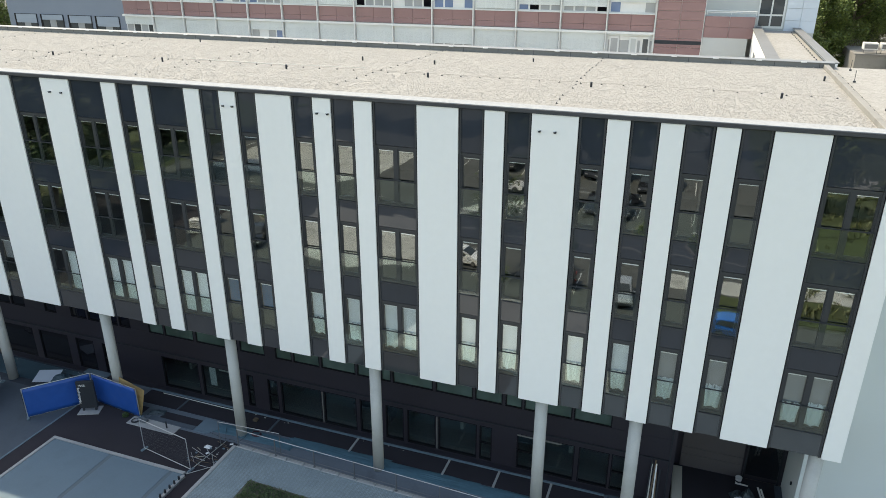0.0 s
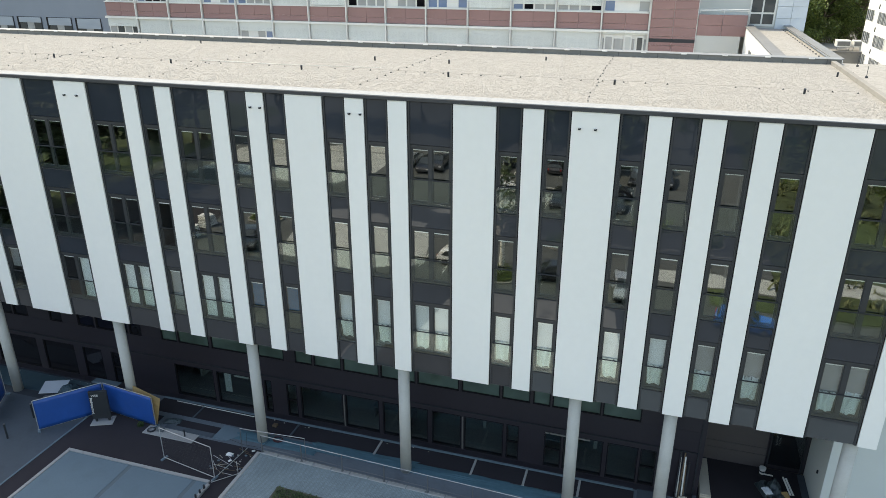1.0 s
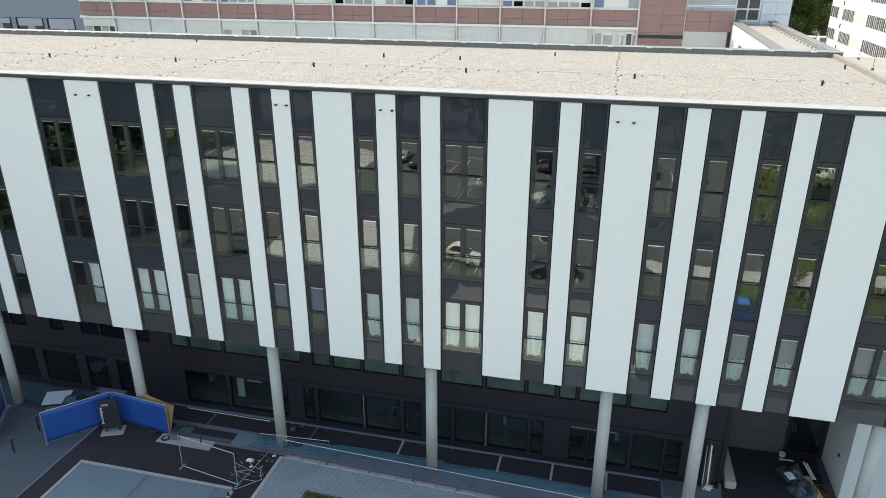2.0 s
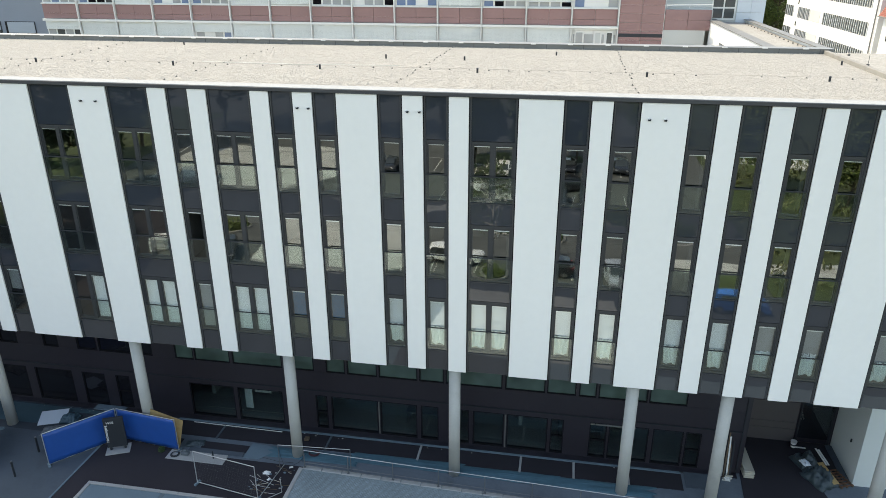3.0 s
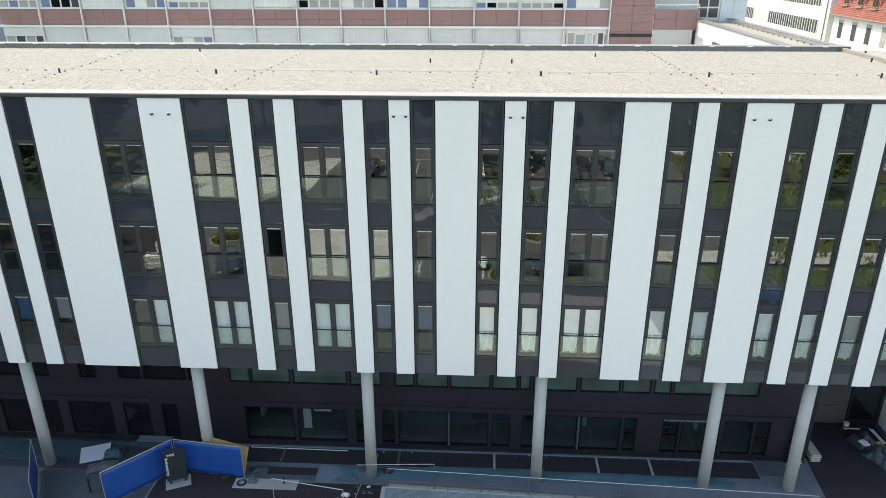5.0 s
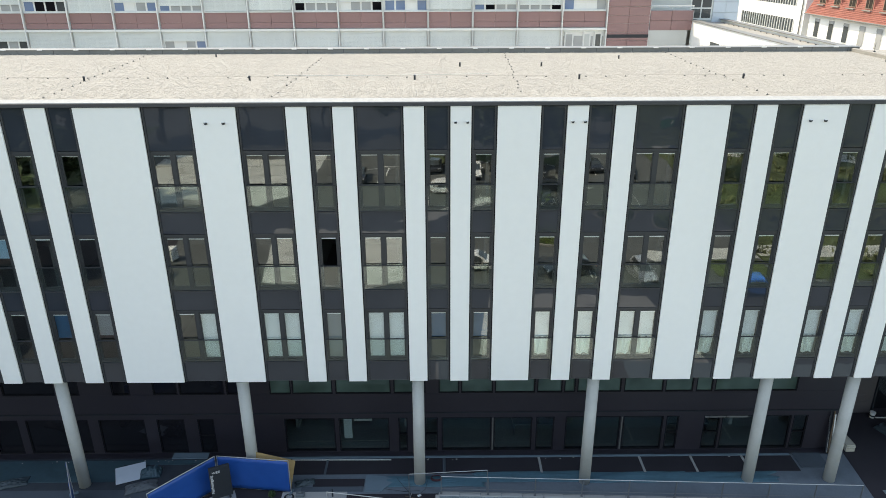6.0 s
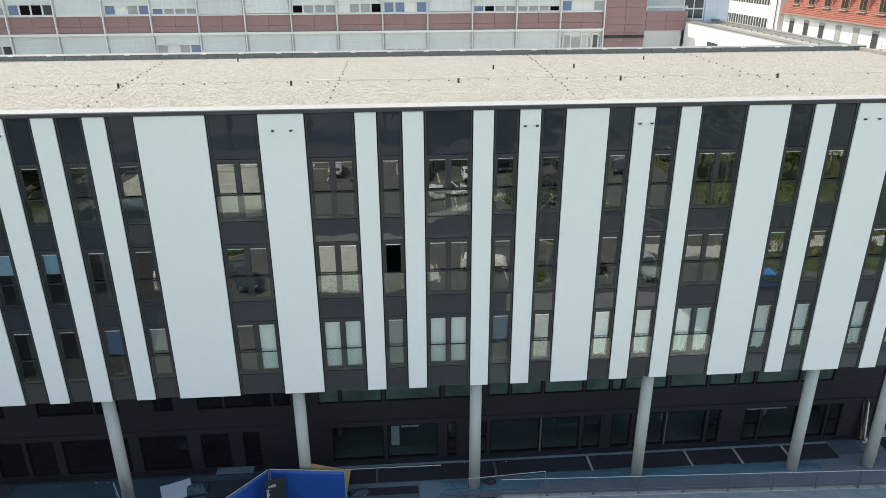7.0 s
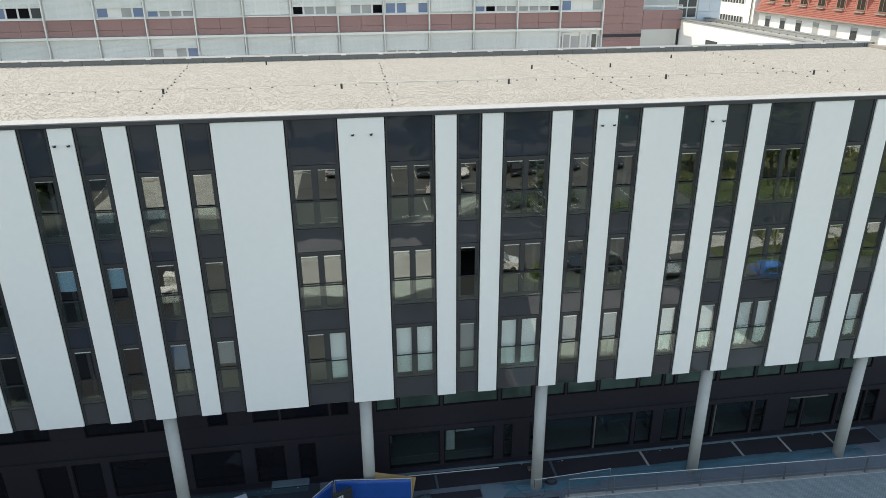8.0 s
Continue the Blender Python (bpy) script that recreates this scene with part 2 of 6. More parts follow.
SHRUB = leafy("ground_cover", (0.012, 0.024, 0.008), (0.07, 0.125, 0.03))
LEAF_DARK = leafy("dark_leaves", (0.014, 0.030, 0.008), (0.070, 0.105, 0.026))
LEAF = leafy("leaves", (0.024, 0.048, 0.010), (0.17, 0.225, 0.05))
STEEL = material("grey_steel", (0.16, 0.17, 0.18), 0.45, metal=0.5, spread=0.1, grain=8)
STEEL_PALE = material("galvanised_tube", (0.5, 0.52, 0.53), 0.4, metal=0.5, spread=0.1, grain=8)
# Blue cast of shaded ground is put into these two concrete colours.
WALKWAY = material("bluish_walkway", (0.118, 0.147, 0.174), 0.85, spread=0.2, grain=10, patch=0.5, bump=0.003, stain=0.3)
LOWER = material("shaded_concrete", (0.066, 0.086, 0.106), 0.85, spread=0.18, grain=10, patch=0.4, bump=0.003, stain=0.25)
BLUE_SHEET = material("blue_tarpaulin", (0.003, 0.072, 0.305), 0.45, spread=0.12, grain=4, patch=0.8)
TEAL = material("teal_membrane", (0.062, 0.145, 0.185), 0.6, spread=0.25, grain=5, patch=0.6, stain=0.25)
TEAL_DARK = material("dark_teal_tarpaulin", (0.038, 0.058, 0.067), 0.5, spread=0.3, grain=4, patch=0.9)
LEAF_GREEN = material("green_plastic", (0.02, 0.16, 0.07), 0.5, spread=0.1)
GREY_TARP = material("grey_tarpaulin", (0.11, 0.128, 0.14), 0.6, spread=0.25, grain=6)
OSB = material("chipboard", (0.42, 0.28, 0.12), 0.8, spread=0.25, grain=30, patch=2.0, stretch=(1, 1, 3))
PLANK = material("pale_plank", (0.45, 0.42, 0.35), 0.75, spread=0.15, grain=6, stretch=(8, 1, 8), per_object=0.2)
GATE = material("grey_gate_sheet", (0.086, 0.075, 0.076), 0.55, spread=0.08, grain=5)
PALE_GREY = material("pale_grey_render", (0.50, 0.51, 0.49), 0.85, spread=0.06, grain=20)
BLUE_WHITE = material("bluish_white_sheet", (0.58, 0.63, 0.68), 0.55, spread=0.05, grain=5)
# Reflected sky is painted into this opaque pane colour.
BLUE_PANE = dark_glass("sky_tinted_pane", (0.16, 0.22, 0.34), 1.5, 0.01)
# Opaque black in place of the unlit room behind an open sash.
BLACK_PANE = dark_glass("open_dark_sash", (0.006, 0.006, 0.008), 1.2, 0.0)
GREY_PANE = dark_glass("curtained_pane", (0.34, 0.35, 0.35), 1.5, 0.01)
DORMER_FRAME = material("brown_window_frame", (0.20, 0.15, 0.11), 0.6, spread=0.1)
DORMER_PANE = dark_glass("dormer_pane", (0.035, 0.028, 0.024), 1.4, 0.004)
TILES = material("clay_roof_tile", (0.36, 0.135, 0.105), 0.75, spread=0.25, grain=7, patch=0.9, bump=0.01)


def pavers(name, color, joint):
    """Small stones in courses with recessed joints."""
    m = bpy.data.materials.new(name)
    m.use_nodes = True
    n, l = m.node_tree.nodes, m.node_tree.links
    b = n["Principled BSDF"]
    b.inputs["Roughness"].default_value = 0.85
    g, br, big = n.new("ShaderNodeNewGeometry"), n.new("ShaderNodeTexBrick"), n.new("ShaderNodeTexNoise")
    br.inputs["Scale"].default_value = 1.0
    br.inputs["Brick Width"].default_value, br.inputs["Row Height"].default_value = 0.16, 0.08
    br.inputs["Mortar Size"].default_value = 0.008
    br.inputs["Color1"].default_value = (*color, 1)
    br.inputs["Color2"].default_value = (*[c * 0.82 for c in color], 1)
    br.inputs["Mortar"].default_value = (*joint, 1)
    big.inputs["Scale"].default_value, big.inputs["Detail"].default_value = 0.6, 6
    l.new(g.outputs["Position"], br.inputs["Vector"])
    l.new(g.outputs["Position"], big.inputs["Vector"])
    ramp = n.new("ShaderNodeMapRange")
    ramp.inputs["To Min"].default_value, ramp.inputs["To Max"].default_value = 0.7, 1.25
    l.new(big.outputs["Fac"], ramp.inputs["Value"])
    tone = n.new("ShaderNodeMix")
    tone.data_type, tone.blend_type = "RGBA", "MULTIPLY"
    tone.inputs["Factor"].default_value = 1
    l.new(br.outputs["Color"], tone.inputs["A"])
    l.new(ramp.outputs["Result"], tone.inputs["B"])
    l.new(tone.outputs["Result"], b.inputs["Base Color"])
    bp = n.new("ShaderNodeBump")
    bp.invert = True
    bp.inputs["Distance"].default_value = 0.01
    l.new(br.outputs["Fac"], bp.inputs["Height"])
    l.new(bp.outputs["Normal"], b.inputs["Normal"])
    return m


PAVERS = pavers("paving_stones", (0.255, 0.325, 0.35), (0.13, 0.155, 0.165))


# ---- builders ----
def add_box(bm, x0, x1, y0, y1, z0, z1, bevel=0.0):
    r = bmesh.ops.create_cube(bm, size=1, matrix=Matrix.Translation(((x0 + x1) / 2, (y0 + y1) / 2, (z0 + z1) / 2))
                              @ Matrix.Diagonal((x1 - x0, y1 - y0, z1 - z0, 1)))
    if bevel:
        edges = list({e for v in r["verts"] for e in v.link_edges})
        bmesh.ops.bevel(bm, geom=edges, offset=bevel, segments=1, affect="EDGES")


def add_tube(bm, a, b, r0, r1=None, sides=8, caps=True):
    a, b = Vector(a), Vector(b)
    d = b - a
    m = Matrix.Translation((a + b) / 2) @ d.to_track_quat("Z", "Y").to_matrix().to_4x4()
    bmesh.ops.create_cone(bm, cap_ends=caps, segments=sides, radius1=r0, radius2=r0 if r1 is None else r1, depth=d.length, matrix=m)


def part(name, bm, mat, parent=None, label="", at=(0, 0, 0), smooth=False):
    me = bpy.data.meshes.new(name)
    bm.to_mesh(me)
    bm.free()
    me.materials.append(mat)
    if smooth:
        me.shade_smooth()
    ob = new(name, me)
    ob.location = at
    if parent:
        ob.parent = parent
    if label:
        ob["label"] = label
    return ob


def empty(name, at, label, category, group="", kind=""):
    ob = new(name)
    ob.empty_display_size = 0.3
    ob.location = at
    return tagged(ob, label, category, group, kind)


SHARED = {}


def block(name, parent, mat, x0, x1, y0, y1, z0, z1, bevel=0.0, label="", origin=(0, 0, 0)):
    """A box-shaped piece; alike pieces share one mesh. Coordinates are in the world, origin is where the parent stands."""
    size = tuple(round(v, 3) for v in (x1 - x0, y1 - y0, z1 - z0))
    key = (size, mat.name, bevel)
    if key not in SHARED:
        bm = bmesh.new()
        add_box(bm, -size[0] / 2, size[0] / 2, -size[1] / 2, size[1] / 2, 0, size[2], bevel)
        me = bpy.data.meshes.new(name)
        bm.to_mesh(me)
        bm.free()
        me.materials.append(mat)
        SHARED[key] = me
    ob = new(name, SHARED[key])
    ob.location = Vector(((x0 + x1) / 2, (y0 + y1) / 2, z0)) - Vector(origin)
    if parent:
        ob.parent = parent
    if label:
        ob["label"] = label
    return ob


def shared(name, key, make, mat, parent, at):
    """An object on a mesh that alike ones share; make fills a bmesh."""
    if key not in SHARED:
        bm = bmesh.new()
        make(bm)
        me = bpy.data.meshes.new(name)
        bm.to_mesh(me)
        bm.free()
        me.materials.append(mat)
        SHARED[key] = me
    ob = new(name, SHARED[key])
    ob.location = at
    ob.parent = parent
    return ob


# ---- ground ----
G = 0.35        # lower ground along the building


def top_of(x):
    """Height of the raised paving, which falls away towards the passage."""
    return max(G + 0.03, 1.15 - 0.036 * max(0.0, x + 21.2))


def slope_bm(x0, x1, y0, y1, drop, lift=0.0):
    bm = bmesh.new()
    v = [bm.verts.new((x, y, z)) for x in (x0, x1) for y in (y0, y1) for z in (top_of(x) + lift - drop, top_of(x) + lift)]
    for f in ((0, 1, 3, 2), (4, 6, 7, 5), (0, 4, 5, 1), (2, 3, 7, 6), (1, 5, 7, 3), (0, 2, 6, 4)):
        bm.faces.new([v[i] for i in f])
    bmesh.ops.recalc_face_normals(bm, faces=bm.faces)
    return bm


bm = bmesh.new()
bmesh.ops.create_grid(bm, x_segments=8, y_segments=8, size=2500)
tagged(part("ground", bm, GROUND, at=(0, 0, G - 0.06)), "bare brown soil running to the horizon", "ground", kind="structure")
tagged(part("pavement", slope_bm(-21.2, 1.5, 15.0, 25.6, 0.9), PAVERS), "sloping forecourt of small grey paving stones", "paving", kind="structure")
bm = bmesh.new()
add_box(bm, 1.5, 60, 15.0, 26.4, G - 0.2, G + 0.03)
tagged(part("pavement", bm, PAVERS), "grey paving stones beside the passage", "paving", kind="structure")
bm = bmesh.new()
add_box(bm, -110, -21.0, -120, 18.0, G - 0.3, G + 0.04)
add_box(bm, -21.0, 8.0, -120, 14.95, G - 0.3, G + 0.04)
add_box(bm, 8.0, 90, 1.62, 14.95, G - 0.3, G + 0.04)
tagged(part("road", bm, LOT), "pale worn asphalt of a car park", "road", kind="structure")
bm = bmesh.new()
add_box(bm, 8.05, 90, -120, 1.6, G - 0.3, G + 0.10)
tagged(part("lawn", bm, GRASS), "rough green lawn beside the car park", "lawn", kind="structure")
bm = bmesh.new()
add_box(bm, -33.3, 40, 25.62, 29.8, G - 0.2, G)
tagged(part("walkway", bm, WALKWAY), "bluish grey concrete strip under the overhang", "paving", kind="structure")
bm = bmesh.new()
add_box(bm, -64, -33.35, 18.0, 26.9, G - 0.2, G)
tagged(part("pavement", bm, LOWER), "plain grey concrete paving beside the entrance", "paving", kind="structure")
bm = bmesh.new()
add_box(bm, -33.25, -21.25, 18.0, 26.45, G - 0.2, G + 0.012)
add_box(bm, -33.25, -29.0, 26.45, 27.6, G - 0.2, G + 0.011)
add_box(bm, -27.75, -25.1, 27.02, 27.6, G - 0.2, G + 0.011)
tagged(part("asphalt_bed", bm, TARMAC), "fresh dark asphalt round the concrete slabs", "asphalt", kind="structure")
bm = bmesh.new()
add_box(bm, -33.35, -33.25, 18.0, 27.6, G - 0.1, G + 0.05, 0.01)
tagged(part("kerb", bm, SLAB), "narrow pale kerb along the asphalt", "kerb", kind="structure")

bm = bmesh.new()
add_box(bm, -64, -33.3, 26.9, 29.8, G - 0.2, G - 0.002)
tagged(part("walkway", bm, LOWER_SHADE), "concrete strip beside the entrance, toned dark for shade", "paving", kind="structure")
bm = bmesh.new()
add_box(bm, -35.8, -33.85, 29.3, 29.78, G - 0.1, G + 0.06, 0.01)
tagged(part("threshold_slab", bm, SLAB), "concrete threshold at the dark entrance", "threshold", kind="structure")

# slab terrace with kerb stones
terrace = empty("slab_terrace", (-27.5, 20.9, G), "light concrete terrace slabs framed by pale kerb stones", "paving", kind="structure")
OT = (-27.5, 20.9, G)
for x0, x1 in ((-31.85, -27.92), (-27.68, -23.92), (-23.70, -23.08)):
    block("slab", terrace, SLAB, x0, x1, 18.4, 23.25, G, G + 0.10, 0.01, "", OT)
for x0, x1 in ((-27.915, -27.685), (-23.915, -23.705)):
    block("joint_strip", terrace, JOINT, x0, x1, 18.4, 23.25, G, G + 0.085, 0, "darker strip between slabs", OT)
for k in range(9):
    block("kerb_stone", terrace, PALE_SHEET, -32.05 + k, -31.06 + k, 23.26, 23.45, G, G + 0.13, 0.012, "", OT)
for k in range(5):
    block("kerb_stone", terrace, PALE_SHEET, -32.05, -31.86, 18.4 + k * 0.97, 19.36 + k * 0.97, G, G + 0.13, 0.012, "", OT)
for k in range(13):
    post = bmesh.new()
    add_tube(post, (0, 0, 0), (0, 0, 0.2), 0.06, 0.05, 10)
    part("stub_post", post, ANTHRACITE, terrace, "small black post", Vector((-22.97, 18.55 + k * 0.355, G + 0.15)) - Vector(OT))
for k in range(10):
    block("kerb_stone", terrace, PALE_SHEET, -23.06, -22.88, 18.4 + k * 0.48, 18.86 + k * 0.48, G, G + 0.15, 0.012, "", OT)

# edge stones, rail and planting bed on the raised paving
for k in range(22):
    x0 = -21.2 + k * 1.03
    ob = block("edge_stone", None, PALE_SHEET, x0 + 0.01, x0 + 1.01, 25.38, 25.62, top_of(x0 + 0.5) - 0.1, top_of(x0 + 0.5) + 0.05, 0.012)
    tagged(ob, "pale edge stone along the raised paving", "kerb", "edge stones", "structure")
for k in range(9):
    y0 = 15.9 + k * 1.06
    ob = block("edge_stone", None, PALE_SHEET, -21.38, -21.18, y0, y0 + 1.05, G - 0.05, 1.2, 0.012)
    tagged(ob, "pale edge stone along the raised paving", "kerb", "edge stones", "structure")
gen = random.Random(17)
verts, faces = [], []
for k in range(26000):
    x, y = gen.uniform(-18.9, -9.2), 23.35 - 5.5 * gen.random()
    p = Vector((x, y, top_of(x) + 0.05 + gen.random() ** 2 * (0.16 + 0.12 * math.sin(x * 2.1) * math.sin(y * 2.7))))
    e = Euler((gen.uniform(-0.9, 0.9), gen.uniform(-0.9, 0.9), gen.uniform(0, 6.28))).to_matrix()
    i = len(verts)
    for q in ((-0.5, 0, 0), (0, -0.25, 0.08), (0.5, 0, 0), (0, 0.25, 0.08)):
        verts.append(tuple(p + e @ (Vector(q) * gen.uniform(0.06, 0.15))))
    faces.append((i, i + 1, i + 2, i + 3))
me = bpy.data.meshes.new("bed_plants")
me.from_pydata(verts, [], faces)
me.materials.append(SHRUB)
tagged(new("bed_plants", me), "low dark green ground cover in the bed", "plants", kind="stuff")
tagged(part("planting_bed", slope_bm(-19.05, -9.0, 15.2, 23.45, 0.1, 0.03), GROUND), "low green planting in a paved frame", "planting bed", kind="structure")


def guard_railing(xs, y, group):
    rail = empty("guard_railing", (xs[0], y, top_of(xs[0])), "slim grey steel railing on the paving edge", "railing", group)
    o = Vector((xs[0], y, top_of(xs[0])))
    for x in xs:
        bm = bmesh.new()
        add_box(bm, -0.02, 0.02, -0.03, 0.03, 0, 1.02)
        add_box(bm, -0.06, 0.06, -0.06, 0.06, 0, 0.015)
        part("post", bm, STEEL, rail, "", Vector((x, y, top_of(x) + 0.05)) - o)
    for h, r, n in ((1.04, 0.018, "handrail"), (0.12, 0.018, "lower_rail"), (0.30, 0.012, "lower_rail")):
        bm = bmesh.new()
        add_tube(bm, (xs[0] - o.x, 0, top_of(xs[0]) + 0.05 + h - o.z), (xs[-1] - o.x, 0, top_of(xs[-1]) + 0.05 + h - o.z), r, sides=8)
        part(n, bm, STEEL_PALE if n == "handrail" else STEEL, rail, "pale steel handrail" if n == "handrail" else "")
    return rail


guard_railing([-21.1 + 2.32 * k for k in range(10)], 25.5, "")
rail = empty("ramp_handrail", (-22.7, 26.0, G), "thin steel handrail beside the ramp", "railing")
for x in (0, 3.9):
    bm = bmesh.new()
    add_tube(bm, (x, 0, 0), (x, 0, 1.62 + 0.05 * x), 0.02)
    part("post", bm, STEEL, rail)
bm = bmesh.new()
add_tube(bm, (0, 0, 1.63), (3.9, 0, 1.84), 0.016)
part("handrail", bm, STEEL_PALE, rail)

# dark beds between pale strips along the wall
beds = [(-30.2, -27.3), (-27.2, -21.0), (-20.85, -15.82), (-15.68, -10.33), (-10.2, -7.52), (-7.4, -4.72), (-4.62, -1.95)]
for x0, x1 in beds:
    ob = block("soil_bed", None, TARMAC, x0, x1, 27.95, 29.2, G, G + 0.03, 0.01)
    tagged(ob, "dark rectangular bed along the glazed wall", "planting bed", "beds along the wall", "structure")
for x in (-27.25, -20.92, -15.75, -10.26, -7.46, -4.67):
    ob = block("edging_strip", None, PALE_SHEET if x > -16 else LOWER, x - 0.06, x + 0.06, 27.9, 29.2, G, G + 0.06, 0.008)
    tagged(ob, "pale edging strip between dark beds", "edging", "edging strips", "structure")
bm = bmesh.new()
add_box(bm, -30.2, -2.0, 29.22, 29.34, G, G + 0.07)
tagged(part("edging_strip", bm, SLAB), "long pale edging below the glazed wall", "edging", kind="structure")
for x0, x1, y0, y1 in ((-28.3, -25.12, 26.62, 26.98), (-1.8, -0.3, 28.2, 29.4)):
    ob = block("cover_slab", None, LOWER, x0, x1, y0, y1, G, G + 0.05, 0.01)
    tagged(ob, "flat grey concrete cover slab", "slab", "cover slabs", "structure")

# tarmac of the passage
bm = bmesh.new()
v = [bm.verts.new(p) for p in ((0.75, 25.7, G + 0.015), (5.6, 25.7, G + 0.015), (4.98, 29.1, G + 0.015), (5.75, 29.75, G + 0.015), (6.4, 30.2, G + 0.015), (6.4, 33.1, G + 0.015), (1.15, 33.1, G + 0.015), (1.15, 30.5, G + 0.015))]
f = bm.faces.new(v)
e = bmesh.ops.extrude_face_region(bm, geom=[f])
bmesh.ops.translate(bm, vec=(0, 0, -0.1), verts=[q for q in e["geom"] if isinstance(q, bmesh.types.BMVert)])
bmesh.ops.recalc_face_normals(bm, faces=bm.faces)
tagged(part("passage_floor", bm, TARMAC), "dark asphalt leading into the passage", "asphalt", kind="structure")

# pale plaza and paths across the car park
def flat_patch(name, pts, mat, label, category, lift):
    bm = bmesh.new()
    f = bm.faces.new([bm.verts.new((x, y, G + lift)) for x, y in pts])
    e = bmesh.ops.extrude_face_region(bm, geom=[f])
    bmesh.ops.translate(bm, vec=(0, 0, -0.05), verts=[q for q in e["geom"] if isinstance(q, bmesh.types.BMVert)])
    bmesh.ops.recalc_face_normals(bm, faces=bm.faces)
    tagged(part(name, bm, mat), label, category, kind="structure")


flat_patch("plaza", ((-59, -20.5), (-41, -18.0), (-36.5, -24.0), (-36.0, -36.5), (-58, -38)), PLAZA, "pale concrete plaza beside the far parking row", "paving", 0.055)
flat_patch("plaza", ((-37.5, -11.0), (-24.5, -10.0), (-22.0, 0.5), (-27.0, 3.0), (-36.0, 1.5)), PLAZA, "pale concrete plaza beside the car park", "paving", 0.055)
flat_patch("plaza", ((-17.0, 4.0), (-4.5, 4.6), (-3.0, 14.9), (-18.4, 14.9)), PLAZA, "pale sunlit paving before the forecourt", "paving", 0.055)
flat_patch("path", ((-3.0, -5.2), (7.9, -5.2), (7.9, -2.6), (-1.5, -2.6)), PLAZA, "pale path from the car park to the lawn", "path", 0.056)
flat_patch("path", ((8.1, -5.4), (40, -7.5), (40, -4.9), (8.1, -2.8)), PLAZA, "pale path across the lawn", "path", 0.12)
flat_patch("path", ((-25.5, -13.5), (-23.5, -12.5), (-12, -21.5), (-12.5, -23)), PLAZA, "pale diagonal path across the car park", "path", 0.056)
flat_patch("path", ((9, -43), (60, -30), (60, -26.5), (9, -39.5)), PLAZA, "pale path across the lawn", "path", 0.12)
flat_patch("green_strip", ((-23, -34.6), (-3, -34.6), (-3, -38.5), (-23, -38.5)), GRASS, "green planted strip before the parking row", "planting bed", 0.10)
flat_patch("green_strip", ((-110, -60), (-66, -60), (-63, 12), (-110, 12)), GRASS, "green strip with tall trees beside the car park", "planting bed", 0.08)
flat_patch("green_strip", ((2.6, 0.9), (7.6, 1.2), (7.6, -2.2), (2.6, -2.3)), GRASS, "narrow green bed beside the pale path", "planting bed", 0.10)

flat_patch("cover_slab", ((-25.03, 27.85), (-24.02, 27.75), (-23.48, 27.45), (-24.18, 26.61), (-25.04, 26.61)), SLAB, "broken pale concrete slab beside the dark bed", "slab", 0.05)

# Unseen dark ground, added to keep reflections in the left windows black.
flat_patch("asphalt_lane", ((-112, -11.5), (-46.8, -10.0), (-42.5, 14.0), (-112, 14.0)), TARMAC, "dark asphalt added so that the left windows mirror black", "road", 0.0595)

# weeds and tufts standing in the lawn
gen = random.Random(23)
verts, faces = [], []
for k in range(900):
    x, y = gen.uniform(8.3, 50), gen.uniform(-60, 1.4)
    size = gen.uniform(0.25, 0.8) * (1.5 if gen.random() < 0.15 else 1)
    for b in range(14):
        a, lean = gen.uniform(0, 6.28), gen.uniform(0.2, 0.9)
        w, h = size * 0.16, size * gen.uniform(0.6, 1.3)
        c, s = math.cos(a), math.sin(a)
        i = len(verts)
        ox, oy = x + gen.gauss(0, size * 0.5), y + gen.gauss(0, size * 0.5)
        verts += [(ox - s * w, oy + c * w, G + 0.1), (ox + s * w, oy - c * w, G + 0.1), (ox + c * lean * h, oy + s * lean * h, G + 0.1 + h * 0.8)]
        faces.append((i, i + 1, i + 2))
me = bpy.data.meshes.new("weeds")
me.from_pydata(verts, [], faces)
me.materials.append(WEED)
tagged(new("weeds", me), "rough dry and green weeds in the lawn", "weeds", kind="stuff")

